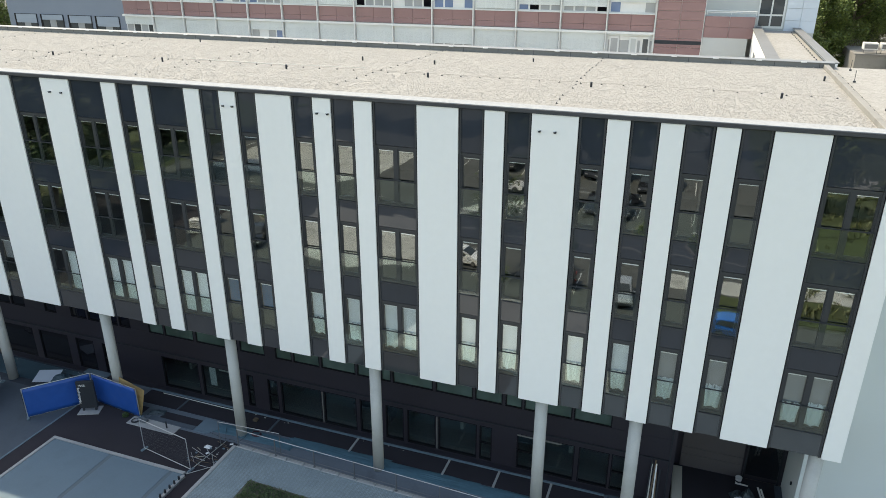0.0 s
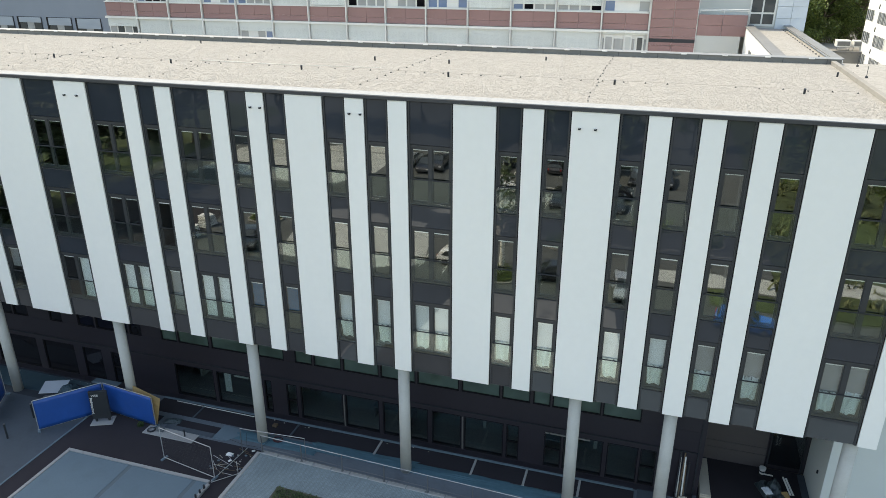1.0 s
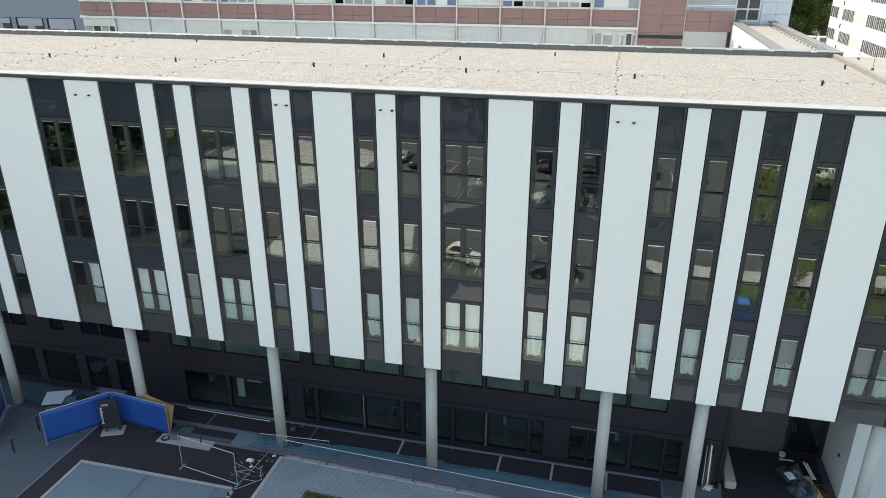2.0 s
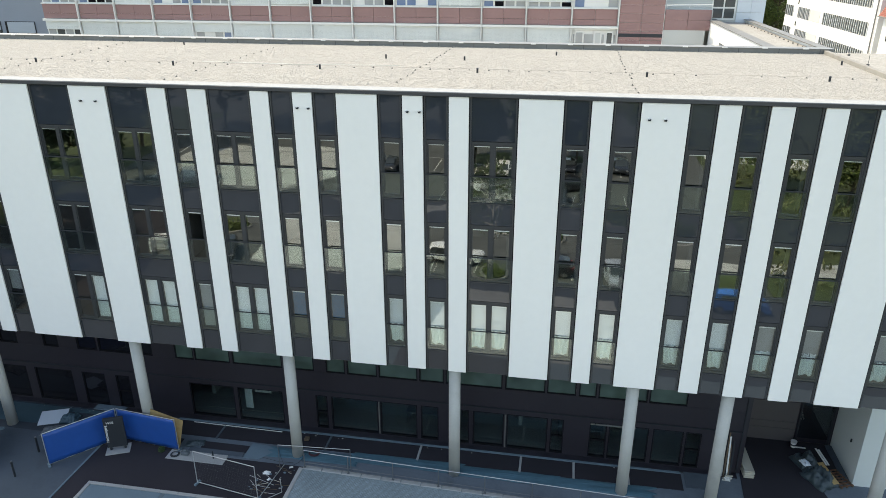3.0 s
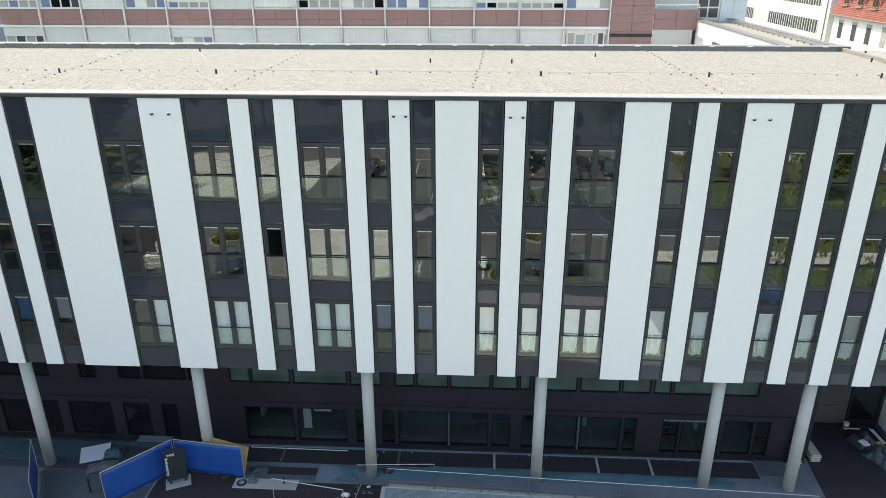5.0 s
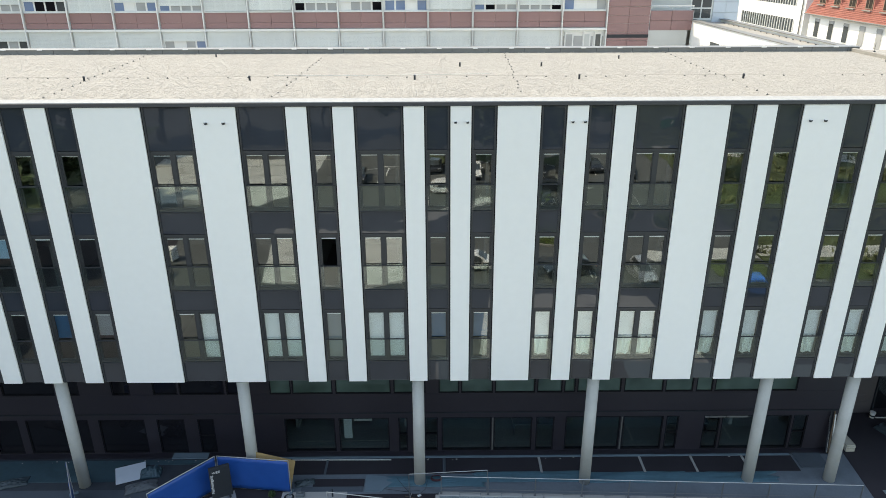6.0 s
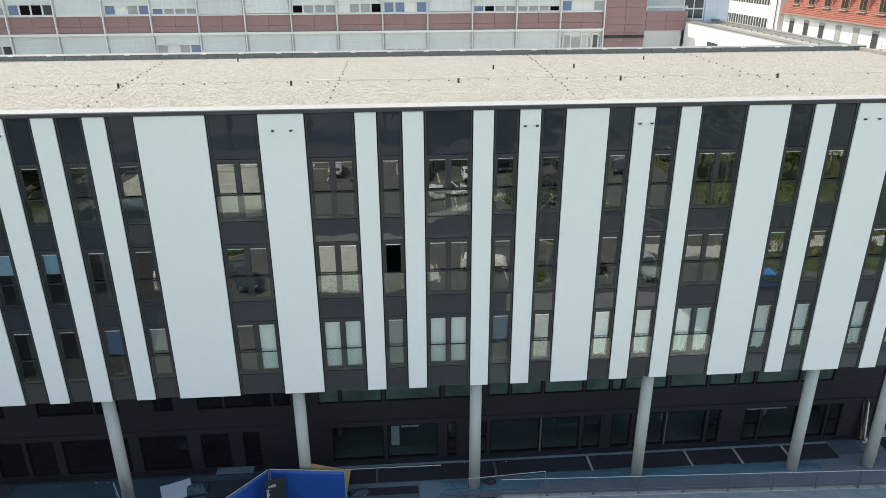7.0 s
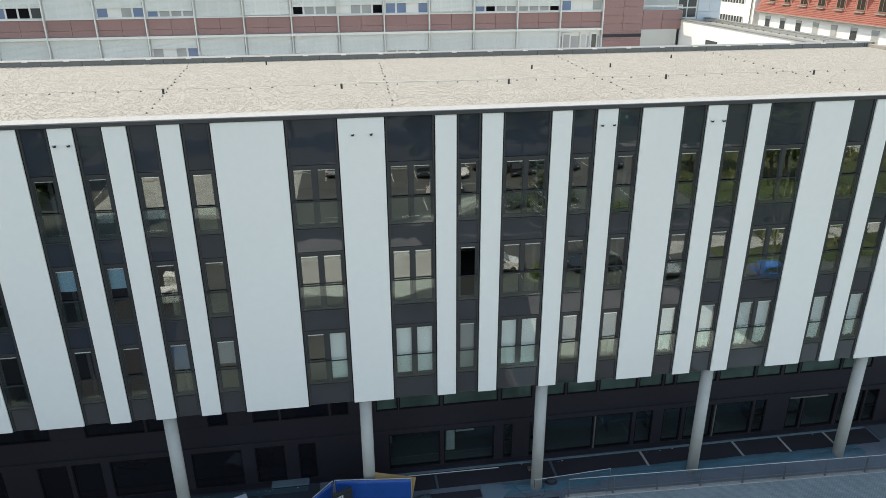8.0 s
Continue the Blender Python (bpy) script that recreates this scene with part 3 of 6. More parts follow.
# round planted islands with pale kerbs
def island(x, y, r, seed):
    base = empty("planted_island", (x, y, G + 0.05), "round planted island with a grey kerb on the car park", "planting bed", "planted islands", "structure")
    bm = bmesh.new()
    n = 30
    for i in range(n):
        a0, a1 = 2 * math.pi * i / n, 2 * math.pi * (i + 1) / n
        q = [(math.cos(a) * rr, math.sin(a) * rr) for a, rr in ((a0, r), (a1, r), (a1, r - 0.22), (a0, r - 0.22))]
        lo = [bm.verts.new((*p, -0.05)) for p in q]
        hi = [bm.verts.new((*p, 0.12)) for p in q]
        bm.faces.new(hi)
        bm.faces.new((lo[0], lo[1], hi[1], hi[0]))
        bm.faces.new((lo[3], hi[3], hi[2], lo[2]))
    part("kerb_ring", bm, UPSTAND, base, "grey concrete kerb")
    bm = bmesh.new()
    bmesh.ops.create_circle(bm, cap_ends=True, segments=24, radius=r - 0.2, matrix=Matrix.Translation((0, 0, 0.05)))
    part("soil", bm, GRASS, base, "rough green planting")
    g2, vs, fs = random.Random(seed), [], []
    for b in range(int(500 * r)):
        rr, a = (r - 0.3) * math.sqrt(g2.random()), g2.uniform(0, 6.28)
        p = Vector((rr * math.cos(a), rr * math.sin(a), 0.06 + g2.random() ** 2 * 0.9))
        m = Euler((g2.uniform(-1, 1), g2.uniform(-1, 1), g2.uniform(0, 6.28))).to_matrix()
        i = len(vs)
        vs += [tuple(p + m @ (Vector(q) * g2.uniform(0.12, 0.3))) for q in ((-0.5, 0, 0), (0, -0.3, 0.1), (0.5, 0, 0), (0, 0.3, 0.1))]
        fs.append((i, i + 1, i + 2, i + 3))
    me = bpy.data.meshes.new("shrubs")
    me.from_pydata(vs, [], fs)
    me.materials.append(LEAF)
    ob = new("shrubs", me)
    ob.parent = base


for k, (x, y, r) in enumerate(((-2.5, -14.5, 2.2), (-10.5, -8.2, 1.9), (2.5, -12, 2.0), (-41, -6.2, 1.6), (-14.5, 0.8, 1.6))):
    island(x, y, r, 300 + k)

# pedestrian crossing on the far path
bm = bmesh.new()
for k in range(6):
    add_box(bm, 16.5 + k * 1.05, 17.05 + k * 1.05, -41.6, -37.4, G + 0.1, G + 0.128)
tagged(part("road_marking", bm, OFFWHITE), "worn white stripes of a pedestrian crossing", "road marking", kind="stuff")

# kerbs between parking bays and lanes
for k, (x0, x1, y) in enumerate(((-22.9, -3.1, -24.0), (-60, -3, -34.0), (-22, 7.9, -9.2))):
    bm = bmesh.new()
    add_box(bm, x0, x1, y - 0.07, y + 0.07, G - 0.05, G + 0.16, 0.015)
    tagged(part("kerb", bm, PALE_SHEET), "pale kerb along the parking bays", "kerb", kind="structure")

# parking lines
bm = bmesh.new()
for k in range(22):
    x = -60 + k * 2.9
    add_box(bm, x, x + 0.12, -33.5, -28.5, G + 0.03, G + 0.046)
    if k in (12, 13, 14, 15, 17, 18):
        add_box(bm, x, x + 0.09, -2.6, 1.2, G + 0.03, G + 0.046)
    if k > 12:
        add_box(bm, x, x + 0.09, -21.5, -17.8, G + 0.03, G + 0.046)
    if k % 3 == 0:
        add_box(bm, x, x + 1.9, -16.0, -15.85, G + 0.03, G + 0.046)
tagged(part("road_marking", bm, OFFWHITE), "worn white parking lines", "road marking", kind="stuff")

# ---- the main building ----
FRONT, TOP, BOTTOM = 26.70, 20.065, 6.935
LEFT_END, RIGHT_END = -64.0, 7.2
office = empty("office_building", (-20, 38, G), "long office block with white panels on round columns", "building")
O = (-20, 38, G)
PANELS = [(-63, -61.2), (-60.1, -59.2), (-58.2, -57.3), (-56.3, -53.5), (-51.5, -49.6), (-48.6, -47.7), (-46.85, -45.94), (-44.84, -43),
          (-41.9, -41.04), (-39.98, -39.12), (-38.02, -37.18), (-36.06, -33.32), (-31.25, -29.43), (-27.39, -26.53), (-25.47, -24.61),
          (-22.56, -21.72), (-20.63, -19.77), (-18.69, -16.91), (-15.82, -14.95), (-13.84, -13), (-10.95, -9.14), (-8.03, -7.2),
          (-6.1, -4.28), (-3.19, -2.35), (-1.26, -0.41), (0.69, 1.52), (2.62, 4.45), (6.48, 7.2)]
ROWS_Z = [(15.53, 18.21), (11.77, 14.47), (8.04, 10.75)]
SPOUTS = {(-31.25, -29.43): (0.31, 0.71), (-20.63, -19.77): (0.24, 0.82), (-15.82, -14.95): (0.26, 0.85), (-6.1, -4.28): (0.18, 0.52),
          (-41.9, -41.04): (0.2, 0.77)}


def ring(bm, w, h, bar, y0, y1, mid=0, rail=0):
    """Rectangular frame: side bars of width bar, head and foot of height rail."""
    rail = rail or bar
    add_box(bm, 0, w, y0, y1, 0, rail)
    add_box(bm, 0, w, y0, y1, h - rail, h)
    add_box(bm, 0, bar, y0, y1, rail, h - rail)
    add_box(bm, w - bar, w, y0, y1, rail, h - rail)
    if mid:
        add_box(bm, w / 2 - mid / 2, w / 2 + mid / 2, y0, y1, rail, h - rail)


def hang_sheet(win, sx, sw, sh, seed, screen):
    """Grey roller blind over the upper part and a loose, gathered plastic sheet below the rail."""
    r = random.Random(seed)
    foot = sh * r.uniform(0.36, 0.44)
    shared("blind", ("upper_blind", sw, screen.name), lambda b: add_box(b, 0.03, sw - 0.03, 0, 0.01, sh * 0.40, sh), screen, win, (sx, 0.2, 0.11))
    b = bmesh.new()
    nx, nz, cols = 22, 14, []
    bunch, lean, deep = r.uniform(0.15, 0.85), r.uniform(-0.5, 0.5), r.uniform(0.04, 0.09)
    fold = r.uniform(0.2, 0.8)
    for i in range(nx + 1):
        u = i / nx
        col = []
        for k in range(nz + 1):
            t = k / nz
            q = u + (bunch - u) * 0.16 * (1 - t) + lean * 0.14 * t * (1 - t)
            v_fold = math.exp(-((abs(u - fold) - 0.28 * t) / 0.035) ** 2)
            y = deep * math.sin(u * 15 + seed + 3 * lean * t) * (0.25 + 0.75 * t) - 0.05 * v_fold + r.uniform(-0.008, 0.008)
            hem = 0.09 * abs(math.sin(u * 4.4 + seed)) * (1 - t)
            col.append(b.verts.new((0.05 + q * (sw - 0.1), y, 0.06 + hem + t * (foot + 0.04) + r.uniform(-0.004, 0.004))))
        cols.append(col)
    for a, c in zip(cols, cols[1:]):
        for k in range(nz):
            b.faces.new((a[k], c[k], c[k + 1], a[k + 1]))
    sheet = part("plastic_sheet", b, SHEETING if screen is SCREEN else SCREEN, win, "creased white plastic sheet", (sx, 0.15, 0.11))
    mod = sheet.modifiers.new("thick", "SOLIDIFY")
    mod.thickness = 0.003


TILT = random.Random(77)    # no pane sits quite true in its sash


def facade_window(x0, x1, z0, z1, cover, opened):
    """A window of a strip: outer frame, sashes with panes, guard rail with its glass, and what hangs behind the panes."""
    w, h = round(x1 - x0, 2), round(z1 - z0, 2)
    double = w > 1.4
    mid = 0.17 if double else 0
    win = shared("window", ("win", w, h), lambda b: ring(b, w, h, 0.06, 0, 0.14, mid, 0.11), FRAME, office,
                 Vector((x0, FRONT + 0.10, z0)) - Vector(O))
    n = 2 if double else 1
    sw = round((w - 0.12 - mid) / n, 3)
    sh = h - 0.22
    for i in range(n):
        sx = 0.06 + i * (sw + mid)
        shared("sash", ("sash", sw, sh), lambda b: ring(b, sw, sh, 0.045, 0, 0.06, 0, 0.085), FRAME, win, (sx, 0.03, 0.11))
        if not (opened and i == 0):
            pane = shared("pane", ("pane", sw, sh), lambda b: add_box(b, 0.045, sw - 0.045, 0, 0.012, 0.085, sh - 0.085), GLASS, win, (sx, 0.055, 0.11))
            pane.rotation_euler = (TILT.gauss(0, 0.0022), 0, TILT.gauss(0, 0.003))
        shared("blind_box", ("box", sw), lambda b: add_box(b, 0.04, sw - 0.04, 0, 0.05, sh - 0.125, sh - 0.086), BLIND, win, (sx, 0.07, 0.11))
        kind = cover[i] if cover else ""
        if kind in ("c", "k"):
            hang_sheet(win, sx, sw, sh, 40 + int(x0 * 10) + i, SCREEN if kind == "c" else SCREEN_DARK)
            continue
        if kind:
            drop = {"w": sh, "u": sh * 0.55, "p": sh * 0.5, "g": sh, "t": sh * 0.42, "d": sh * 0.57}[kind]
            mat = {"w": BLIND, "u": BLUE_FILM, "p": SCREEN_DARK, "g": SCREEN_DARK, "t": PALE_BLUE, "d": BLUE_FILM}[kind]
            shared("blind", ("blind", sw, kind), lambda b: add_box(b, 0.03, sw - 0.03, 0, 0.01, sh - drop, sh), mat, win, (sx, 0.16, 0.11))
    shared("guard_rail", ("rail", w), lambda b: add_box(b, -0.03, w + 0.03, -0.03, 0.012, 0, 0.045), ANTHRACITE, win, (0, -0.04, 1.155))
    shared("guard_glass", ("guard", w), lambda b: add_box(b, -0.02, w + 0.02, 0, 0.016, 0.02, 1.155), GUARD, win, (0, -0.056, 0))
    shared("sill", ("sill", w), lambda b: add_box(b, -0.02, w + 0.02, -0.05, 0.02, -0.05, -0.012, 0.004), FRAME, win, (0, 0, 0))
    return win


for x0, x1 in PANELS:
    block("facade_panel", office, WHITE, x0, x1, FRONT, FRONT + 0.10, BOTTOM, TOP, 0.008, "white composite panel", O)
    for f in SPOUTS.get((x0, x1), ()):
        sx = x0 + f * (x1 - x0)
        spout = bmesh.new()
        add_box(spout, -0.05, 0.05, -0.09, 0.0, -0.04, 0.012, 0.006)
        add_box(spout, -0.06, 0.06, -0.10, 0.0, 0.013, 0.03)
        cap = bmesh.new()
        add_box(cap, -0.07, 0.012, -0.105, 0.0, 0.031, 0.05)
        part("spout_cap", cap, OFFWHITE, office, "white spout cap", Vector((sx, FRONT, 19.4)) - Vector(O))
        part("overflow_spout", spout, ANTHRACITE, office, "dark metal spout", Vector((sx, FRONT, 19.4)) - Vector(O))

# what hangs behind each sash of the lowest and the middle row, by the strip it stands in
STRIPS = [(PANELS[i][1], PANELS[i + 1][0]) for i in range(len(PANELS) - 1)]
LOW = {-33.32: ("", "w"), -29.43: ("w", "w"), -26.53: ("g",), -24.61: ("w", "w"), -21.72: ("d",), -19.77: ("d",), -16.91: ("c",),
       -14.95: ("c",), -13: ("c", "c"), -9.14: ("c",), -7.2: ("c",), -4.28: ("c",), -2.35: ("c",), -0.41: ("k",), 1.52: ("k",), 4.45: ("k", "k"),
       -39.12: ("u",), -37.18: ("p",)}
MID = {-41.04: ("t",), -43: ("t",)}
for a, b in STRIPS:
    # black joint and a rim profile at each side, spandrels between the windows
    for px, rx in ((a + 0.004, a + 0.046), (b - 0.046, b - 0.112)):
        block("gasket", office, GAP, px, px + 0.042, FRONT + 0.07, FRONT + 0.26, BOTTOM + 0.01, TOP, 0, "", O)
        block("mullion", office, FRAME, rx, rx + 0.066, FRONT + 0.05, FRONT + 0.26, BOTTOM + 0.01, TOP, 0.006, "", O)
    x0, x1 = a + 0.112, b - 0.112
    edges = [(BOTTOM + 0.01, ROWS_Z[2][0]), (ROWS_Z[2][1], ROWS_Z[1][0]), (ROWS_Z[1][1], ROWS_Z[0][0]), (ROWS_Z[0][1], TOP)]
    for z0, z1 in edges:
        block("spandrel", office, SPANDREL, x0, x1, FRONT + 0.10, FRONT + 0.24, z0 + 0.022, z1 - (0.056 if z1 < TOP else 0.022), 0, "dark glass spandrel", O)
    for r, (z0, z1) in enumerate(ROWS_Z):
        cover = LOW.get(a) if r == 2 else MID.get(a) if r == 1 else None
        facade_window(x0, x1, z0, z1, cover, r == 1 and a == -26.53)

# floors, ceilings and back wall behind the glass, coloured dark as unlit rooms
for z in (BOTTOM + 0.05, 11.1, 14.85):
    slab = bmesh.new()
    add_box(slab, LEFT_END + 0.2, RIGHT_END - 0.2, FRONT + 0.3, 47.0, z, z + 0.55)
    part("floor_slab", slab, ROOM_FLOOR, office, "screed floor darkened for a dim interior", Vector((0, 0, 0)) - Vector(O))
block("room_wall", office, ROOM, LEFT_END + 0.2, RIGHT_END - 0.2, 32.6, 32.8, BOTTOM, 19.4, 0, "plaster room wall darkened for a dim interior", O)
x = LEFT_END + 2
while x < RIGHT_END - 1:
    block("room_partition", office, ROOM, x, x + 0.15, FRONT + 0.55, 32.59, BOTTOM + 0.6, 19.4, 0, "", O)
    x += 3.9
bm = bmesh.new()
add_box(bm, LEFT_END, LEFT_END + 0.2, FRONT + 0.02, 47.5, BOTTOM, 20.0)
add_box(bm, RIGHT_END - 0.2, RIGHT_END - 0.01, FRONT + 0.11, 47.5, BOTTOM, 19.6)
add_box(bm, LEFT_END, RIGHT_END, 47.3, 47.9, G, 19.39)
part("rear_wall", bm, WHITE, office, "white rear and end walls", Vector((0, 0, 0)) - Vector(O))
bm = bmesh.new()
add_box(bm, LEFT_END, RIGHT_END, FRONT + 0.12, 34.5, BOTTOM + 0.004, BOTTOM + 0.045)
part("soffit", bm, SOFFIT, office, "dark soffit panels", Vector((0, 0, 0)) - Vector(O))

# roof
ROOF = 19.75
bm = bmesh.new()
add_box(bm, LEFT_END, 6.98, FRONT + 0.55, 47.25, 19.4, ROOF)
part("gravel_roof", bm, GRAVEL, office, "pale gravel on a flat roof", Vector((0, 0, 0)) - Vector(O))
bm = bmesh.new()
add_box(bm, LEFT_END, RIGHT_END + 0.02, FRONT - 0.06, FRONT + 0.12, TOP + 0.02, TOP + 0.17, 0.01)
part("fascia", bm, COPING, office, "dark metal roof edge", Vector((0, 0, 0)) - Vector(O))
bm = bmesh.new()
add_box(bm, LEFT_END, RIGHT_END + 0.02, FRONT - 0.03, FRONT + 0.78, TOP + 0.171, TOP + 0.20, 0.006)
add_box(bm, LEFT_END, RIGHT_END, FRONT + 0.3, FRONT + 0.55, 19.4, TOP + 0.17)
part("roof_edge", bm, ROOF_EDGE, office, "pale sheet strip along the roof edge", Vector((0, 0, 0)) - Vector(O))
bm = bmesh.new()
add_box(bm, LEFT_END, 7.0, 46.35, 47.25, 19.4, 20.03)
part("rear_parapet", bm, ALU, office, "grey sheet parapet", Vector((0, 0, 0)) - Vector(O))
bm = bmesh.new()
add_box(bm, LEFT_END, 7.0, 46.28, 47.2, 20.032, 20.07, 0.01)
part("parapet_cap", bm, CAP, office, "pale metal parapet cap", Vector((0, 0, 0)) - Vector(O))
bm = bmesh.new()
add_box(bm, 6.42, 6.68, FRONT + 0.79, 46.34, 19.4, 19.98, 0.02)
part("dividing_upstand", bm, UPSTAND, office, "low pale upstand across the roof", Vector((0, 0, 0)) - Vector(O))

# columns
for cx in (-56.9, -48.2, -39.6, -30.75, -22.2, -13.62, -5.1, -0.82, 6.45):
    shared("column", "column", lambda b: (add_tube(b, (0, 0, 0), (0, 0, BOTTOM - G + 0.01), 0.29, sides=28)), CONCRETE, office,
           Vector((cx, 27.3, G)) - Vector(O))
for ob in office.children:
    if ob.name.startswith("column"):
        ob.data.shade_smooth()
        break

# recessed lower storeys
WALL_Y = 29.8
NIL = Vector((0, 0, 0)) - Vector(O)
for z0, z1 in ((2.60, 2.92), (2.96, 4.14), (G - 0.05, 0.40), (6.3, BOTTOM)):
    block("cladding_band", office, GF_PANEL, LEFT_END, 0.9, WALL_Y, WALL_Y + 0.3, z0, z1, 0, "dark cladding band", O)
block("plinth", office, GF_PANEL, LEFT_END, 0.9, WALL_Y - 0.44, WALL_Y - 0.001, G - 0.02, G + 0.02, 0, "dark plinth strip", O)
block("ledge", office, ANTHRACITE, LEFT_END, 0.9, WALL_Y - 0.08, WALL_Y + 0.2, 2.921, 2.959, 0, "thin dark ledge", O)
LOWER_WINDOWS = [(-62, -59.2), (-58.8, -56), (-54.5, -51.7), (-51.3, -48.6), (-47.0, -45.6), (-45.4, -44.0), (-43.6, -40.2), (-39.65, -37.15), (-36.5, -35.0), (-34.3, -33.4),
                 (-29.6, -26.85), (-26.65, -23.9), (-23.4, -22.9), (-21.95, -21.25), (-21.05, -18.32), (-18.2, -16.1), (-15.9, -14.9),
                 (-14.3, -13.2), (-13.0, -11.3), (-11.15, -8.95), (-8.8, -8.1), (-6.75, -5.85), (-5.75, -3.7), (-3.5, -1.95), (-1.85, -1.05)]
UPPER_WINDOWS = [(-61, -58), (-57.9, -55), (-52, -49), (-48.9, -46), (-44.4, -41.6), (-41.5, -40.3), (-38.6, -37.6), (-36.4, -35.1), (-35.0, -32.6), (-32.5, -31.6), (-30.2, -29.06), (-29.0, -26.85),
                 (-26.7, -23.75), (-23.6, -21.9), (-21.2, -20.1), (-20.0, -18.3), (-18.2, -16.05), (-15.95, -14.6), (-14.5, -13.9), (-13.8, -11.45),
                 (-11.3, -9.2), (-9.1, -7.6), (-7.45, -6.55), (-6.45, -3.98), (-3.9, -2.0)]


def lower_window(x0, x1, z0, z1, transom):
    w, h = round(x1 - x0, 2), round(z1 - z0, 2)

    def frame_bm(b):
        ring(b, w, h, 0.06, 0, 0.14)
        if transom:
            add_box(b, 0.06, w - 0.06, 0.0, 0.12, h * 0.5 - 0.03, h * 0.5 + 0.03)
    win = shared("window", ("low", w, h, transom), frame_bm, GAP, office, Vector((x0, WALL_Y + 0.02, z0)) - Vector(O))
    # Left panes take the unlit copy, upper ones the painted green sheen.
    shared("pane", ("lowpane", w, h, z0 > 4, x0 > -30.5), lambda b: add_box(b, 0.06, w - 0.06, 0, 0.012, 0.06, h - 0.06), UPPER_GLASS if z0 > 4 and x0 > -30.5 else GF_GLASS if x0 > -30.5 else DARK_PANE, win, (0, 0.07, 0))


for group, z0, z1 in ((LOWER_WINDOWS, 0.40, 2.60), (UPPER_WINDOWS, 4.14, 6.3)):
    edge = LEFT_END
    for x0, x1 in group:
        if x0 - edge > 0.02:
            block("pier", office, GF_PANEL, edge, x0, WALL_Y + 0.01, WALL_Y + 0.28, z0, z1, 0, "", O)
        lower_window(x0, x1, z0, z1, x1 - x0 < 1.0 and z0 < 1)
        edge = x1
    block("pier", office, GF_PANEL, edge, 0.9, WALL_Y + 0.01, WALL_Y + 0.28, z0, z1, 0, "", O)
for x in (-18.26, -11.22):
    block("cover_strip", office, ALU, x - 0.025, x + 0.025, WALL_Y - 0.03, WALL_Y, 0.46, 2.55, 0, "bright metal cover strip", O)
block("downpipe_trim", office, ANTHRACITE, 0.86, 0.92, WALL_Y - 0.05, WALL_Y, G, BOTTOM, 0, "dark vertical metal trim", O)
for x0, x1 in ((-6.72, -6.5), (-6.46, -5.6), (-5.55, -4.4)):
    block("shade_box", office, ALU, x0, x1, WALL_Y - 0.05, WALL_Y + 0.01, 2.50, 2.57, 0, "pale blind rail", O)
bm = bmesh.new()
add_box(bm, LEFT_END, 1.0, 35.0, 35.2, G, BOTTOM)
x = LEFT_END + 3
while x < 0:
    add_box(bm, x, x + 0.2, WALL_Y + 2.2, 35, G, BOTTOM - 0.02)
    x += 6.3
part("inner_wall", bm, LOWER_ROOM, office, "plaster walls of the lower rooms", NIL)
block("floor_slab", office, ROOM_FLOOR, LEFT_END, 0.9, WALL_Y + 0.31, 35, 3.3, 3.75, 0, "", O)
block("floor_slab", office, LOWER_FLOOR, LEFT_END, 0.9, WALL_Y + 0.31, 35, G, G + 0.04, 0, "", O)
bm = bmesh.new()
for k in (0, 1, 2, 3, 5, 6):
    add_box(bm, -60 + k * 8.6, -57.5 + k * 8.6, 31.0, 31.8, G + 0.82, G + 0.88)
    for dx in (0.05, 2.4):
        add_box(bm, -60 + k * 8.6 + dx, -59.94 + k * 8.6 + dx, 31.05, 31.75, G + 0.1, G + 0.82)
part("worktop", bm, SOFFIT, office, "grey worktops in the lower rooms", NIL)

block("inner_screen", office, LOUVRE, -26.45, -26.0, 30.3, 30.33, 0.9, 2.58, 0, "pale screen behind the glass", O)
block("inner_screen", office, LOUVRE, -25.9, -24.9, 30.5, 30.53, 1.9, 2.58, 0, "pale screen behind the glass", O)

# passage
block("passage_wall", office, GF_PANEL, 0.9, 1.1, WALL_Y, 35, G, BOTTOM, 0, "dark passage wall", O)
block("passage_rear", office, GF_PANEL, 1.1, 6.54, 33.15, 33.35, G, BOTTOM, 0, "dark rear wall of the passage", O)
for z0, z1 in ((G + 0.02, 1.17), (1.19, 1.61), (1.63, 2.9), (2.92, 4.2)):
    block("gate_section", office, GATE, 1.5, 4.55, 33.06, 33.12, z0, z1, 0.008, "grey sectional gate", O)
block("rear_glazing", office, GF_GLASS, 4.75, 6.3, 33.10, 33.14, G + 0.3, BOTTOM - 0.1, 0, "dark glazing beside the gate", O)
for x in (4.65, 6.3):
    block("glazing_post", office, ANTHRACITE, x, x + 0.08, 33.06, 33.15, G, BOTTOM, 0, "", O)
annex = empty("rendered_annex", (12, 35, G), "plain pale rendered block beside the office building", "building")
OA = Vector((12, 35, G))
bm = bmesh.new()
add_box(bm, 6.55, 40, 29.8, 47.2, G - 0.05, 6.9)
part("wall", bm, RENDER, annex, at=-OA)
bm = bmesh.new()
add_box(bm, 7.22, 40, 29.8, 47.2, 6.9, 19.66)
part("wall", bm, RENDER, annex, at=-OA)
block("plinth", annex, LOWER, 6.2, 6.545, 29.8, 33.0, G, G + 0.05, 0.006, "grey gutter strip", OA)
block("lamp_bracket", annex, ANTHRACITE, 6.47, 6.55, 30.9, 30.96, 2.2, 2.4, 0.01, "small black wall lamp", OA)
block("roof_upstand", annex, UPSTAND, 7.25, 40, 29.8, 30.2, 19.661, 20.2, 0.01, "pale roof edge", OA)
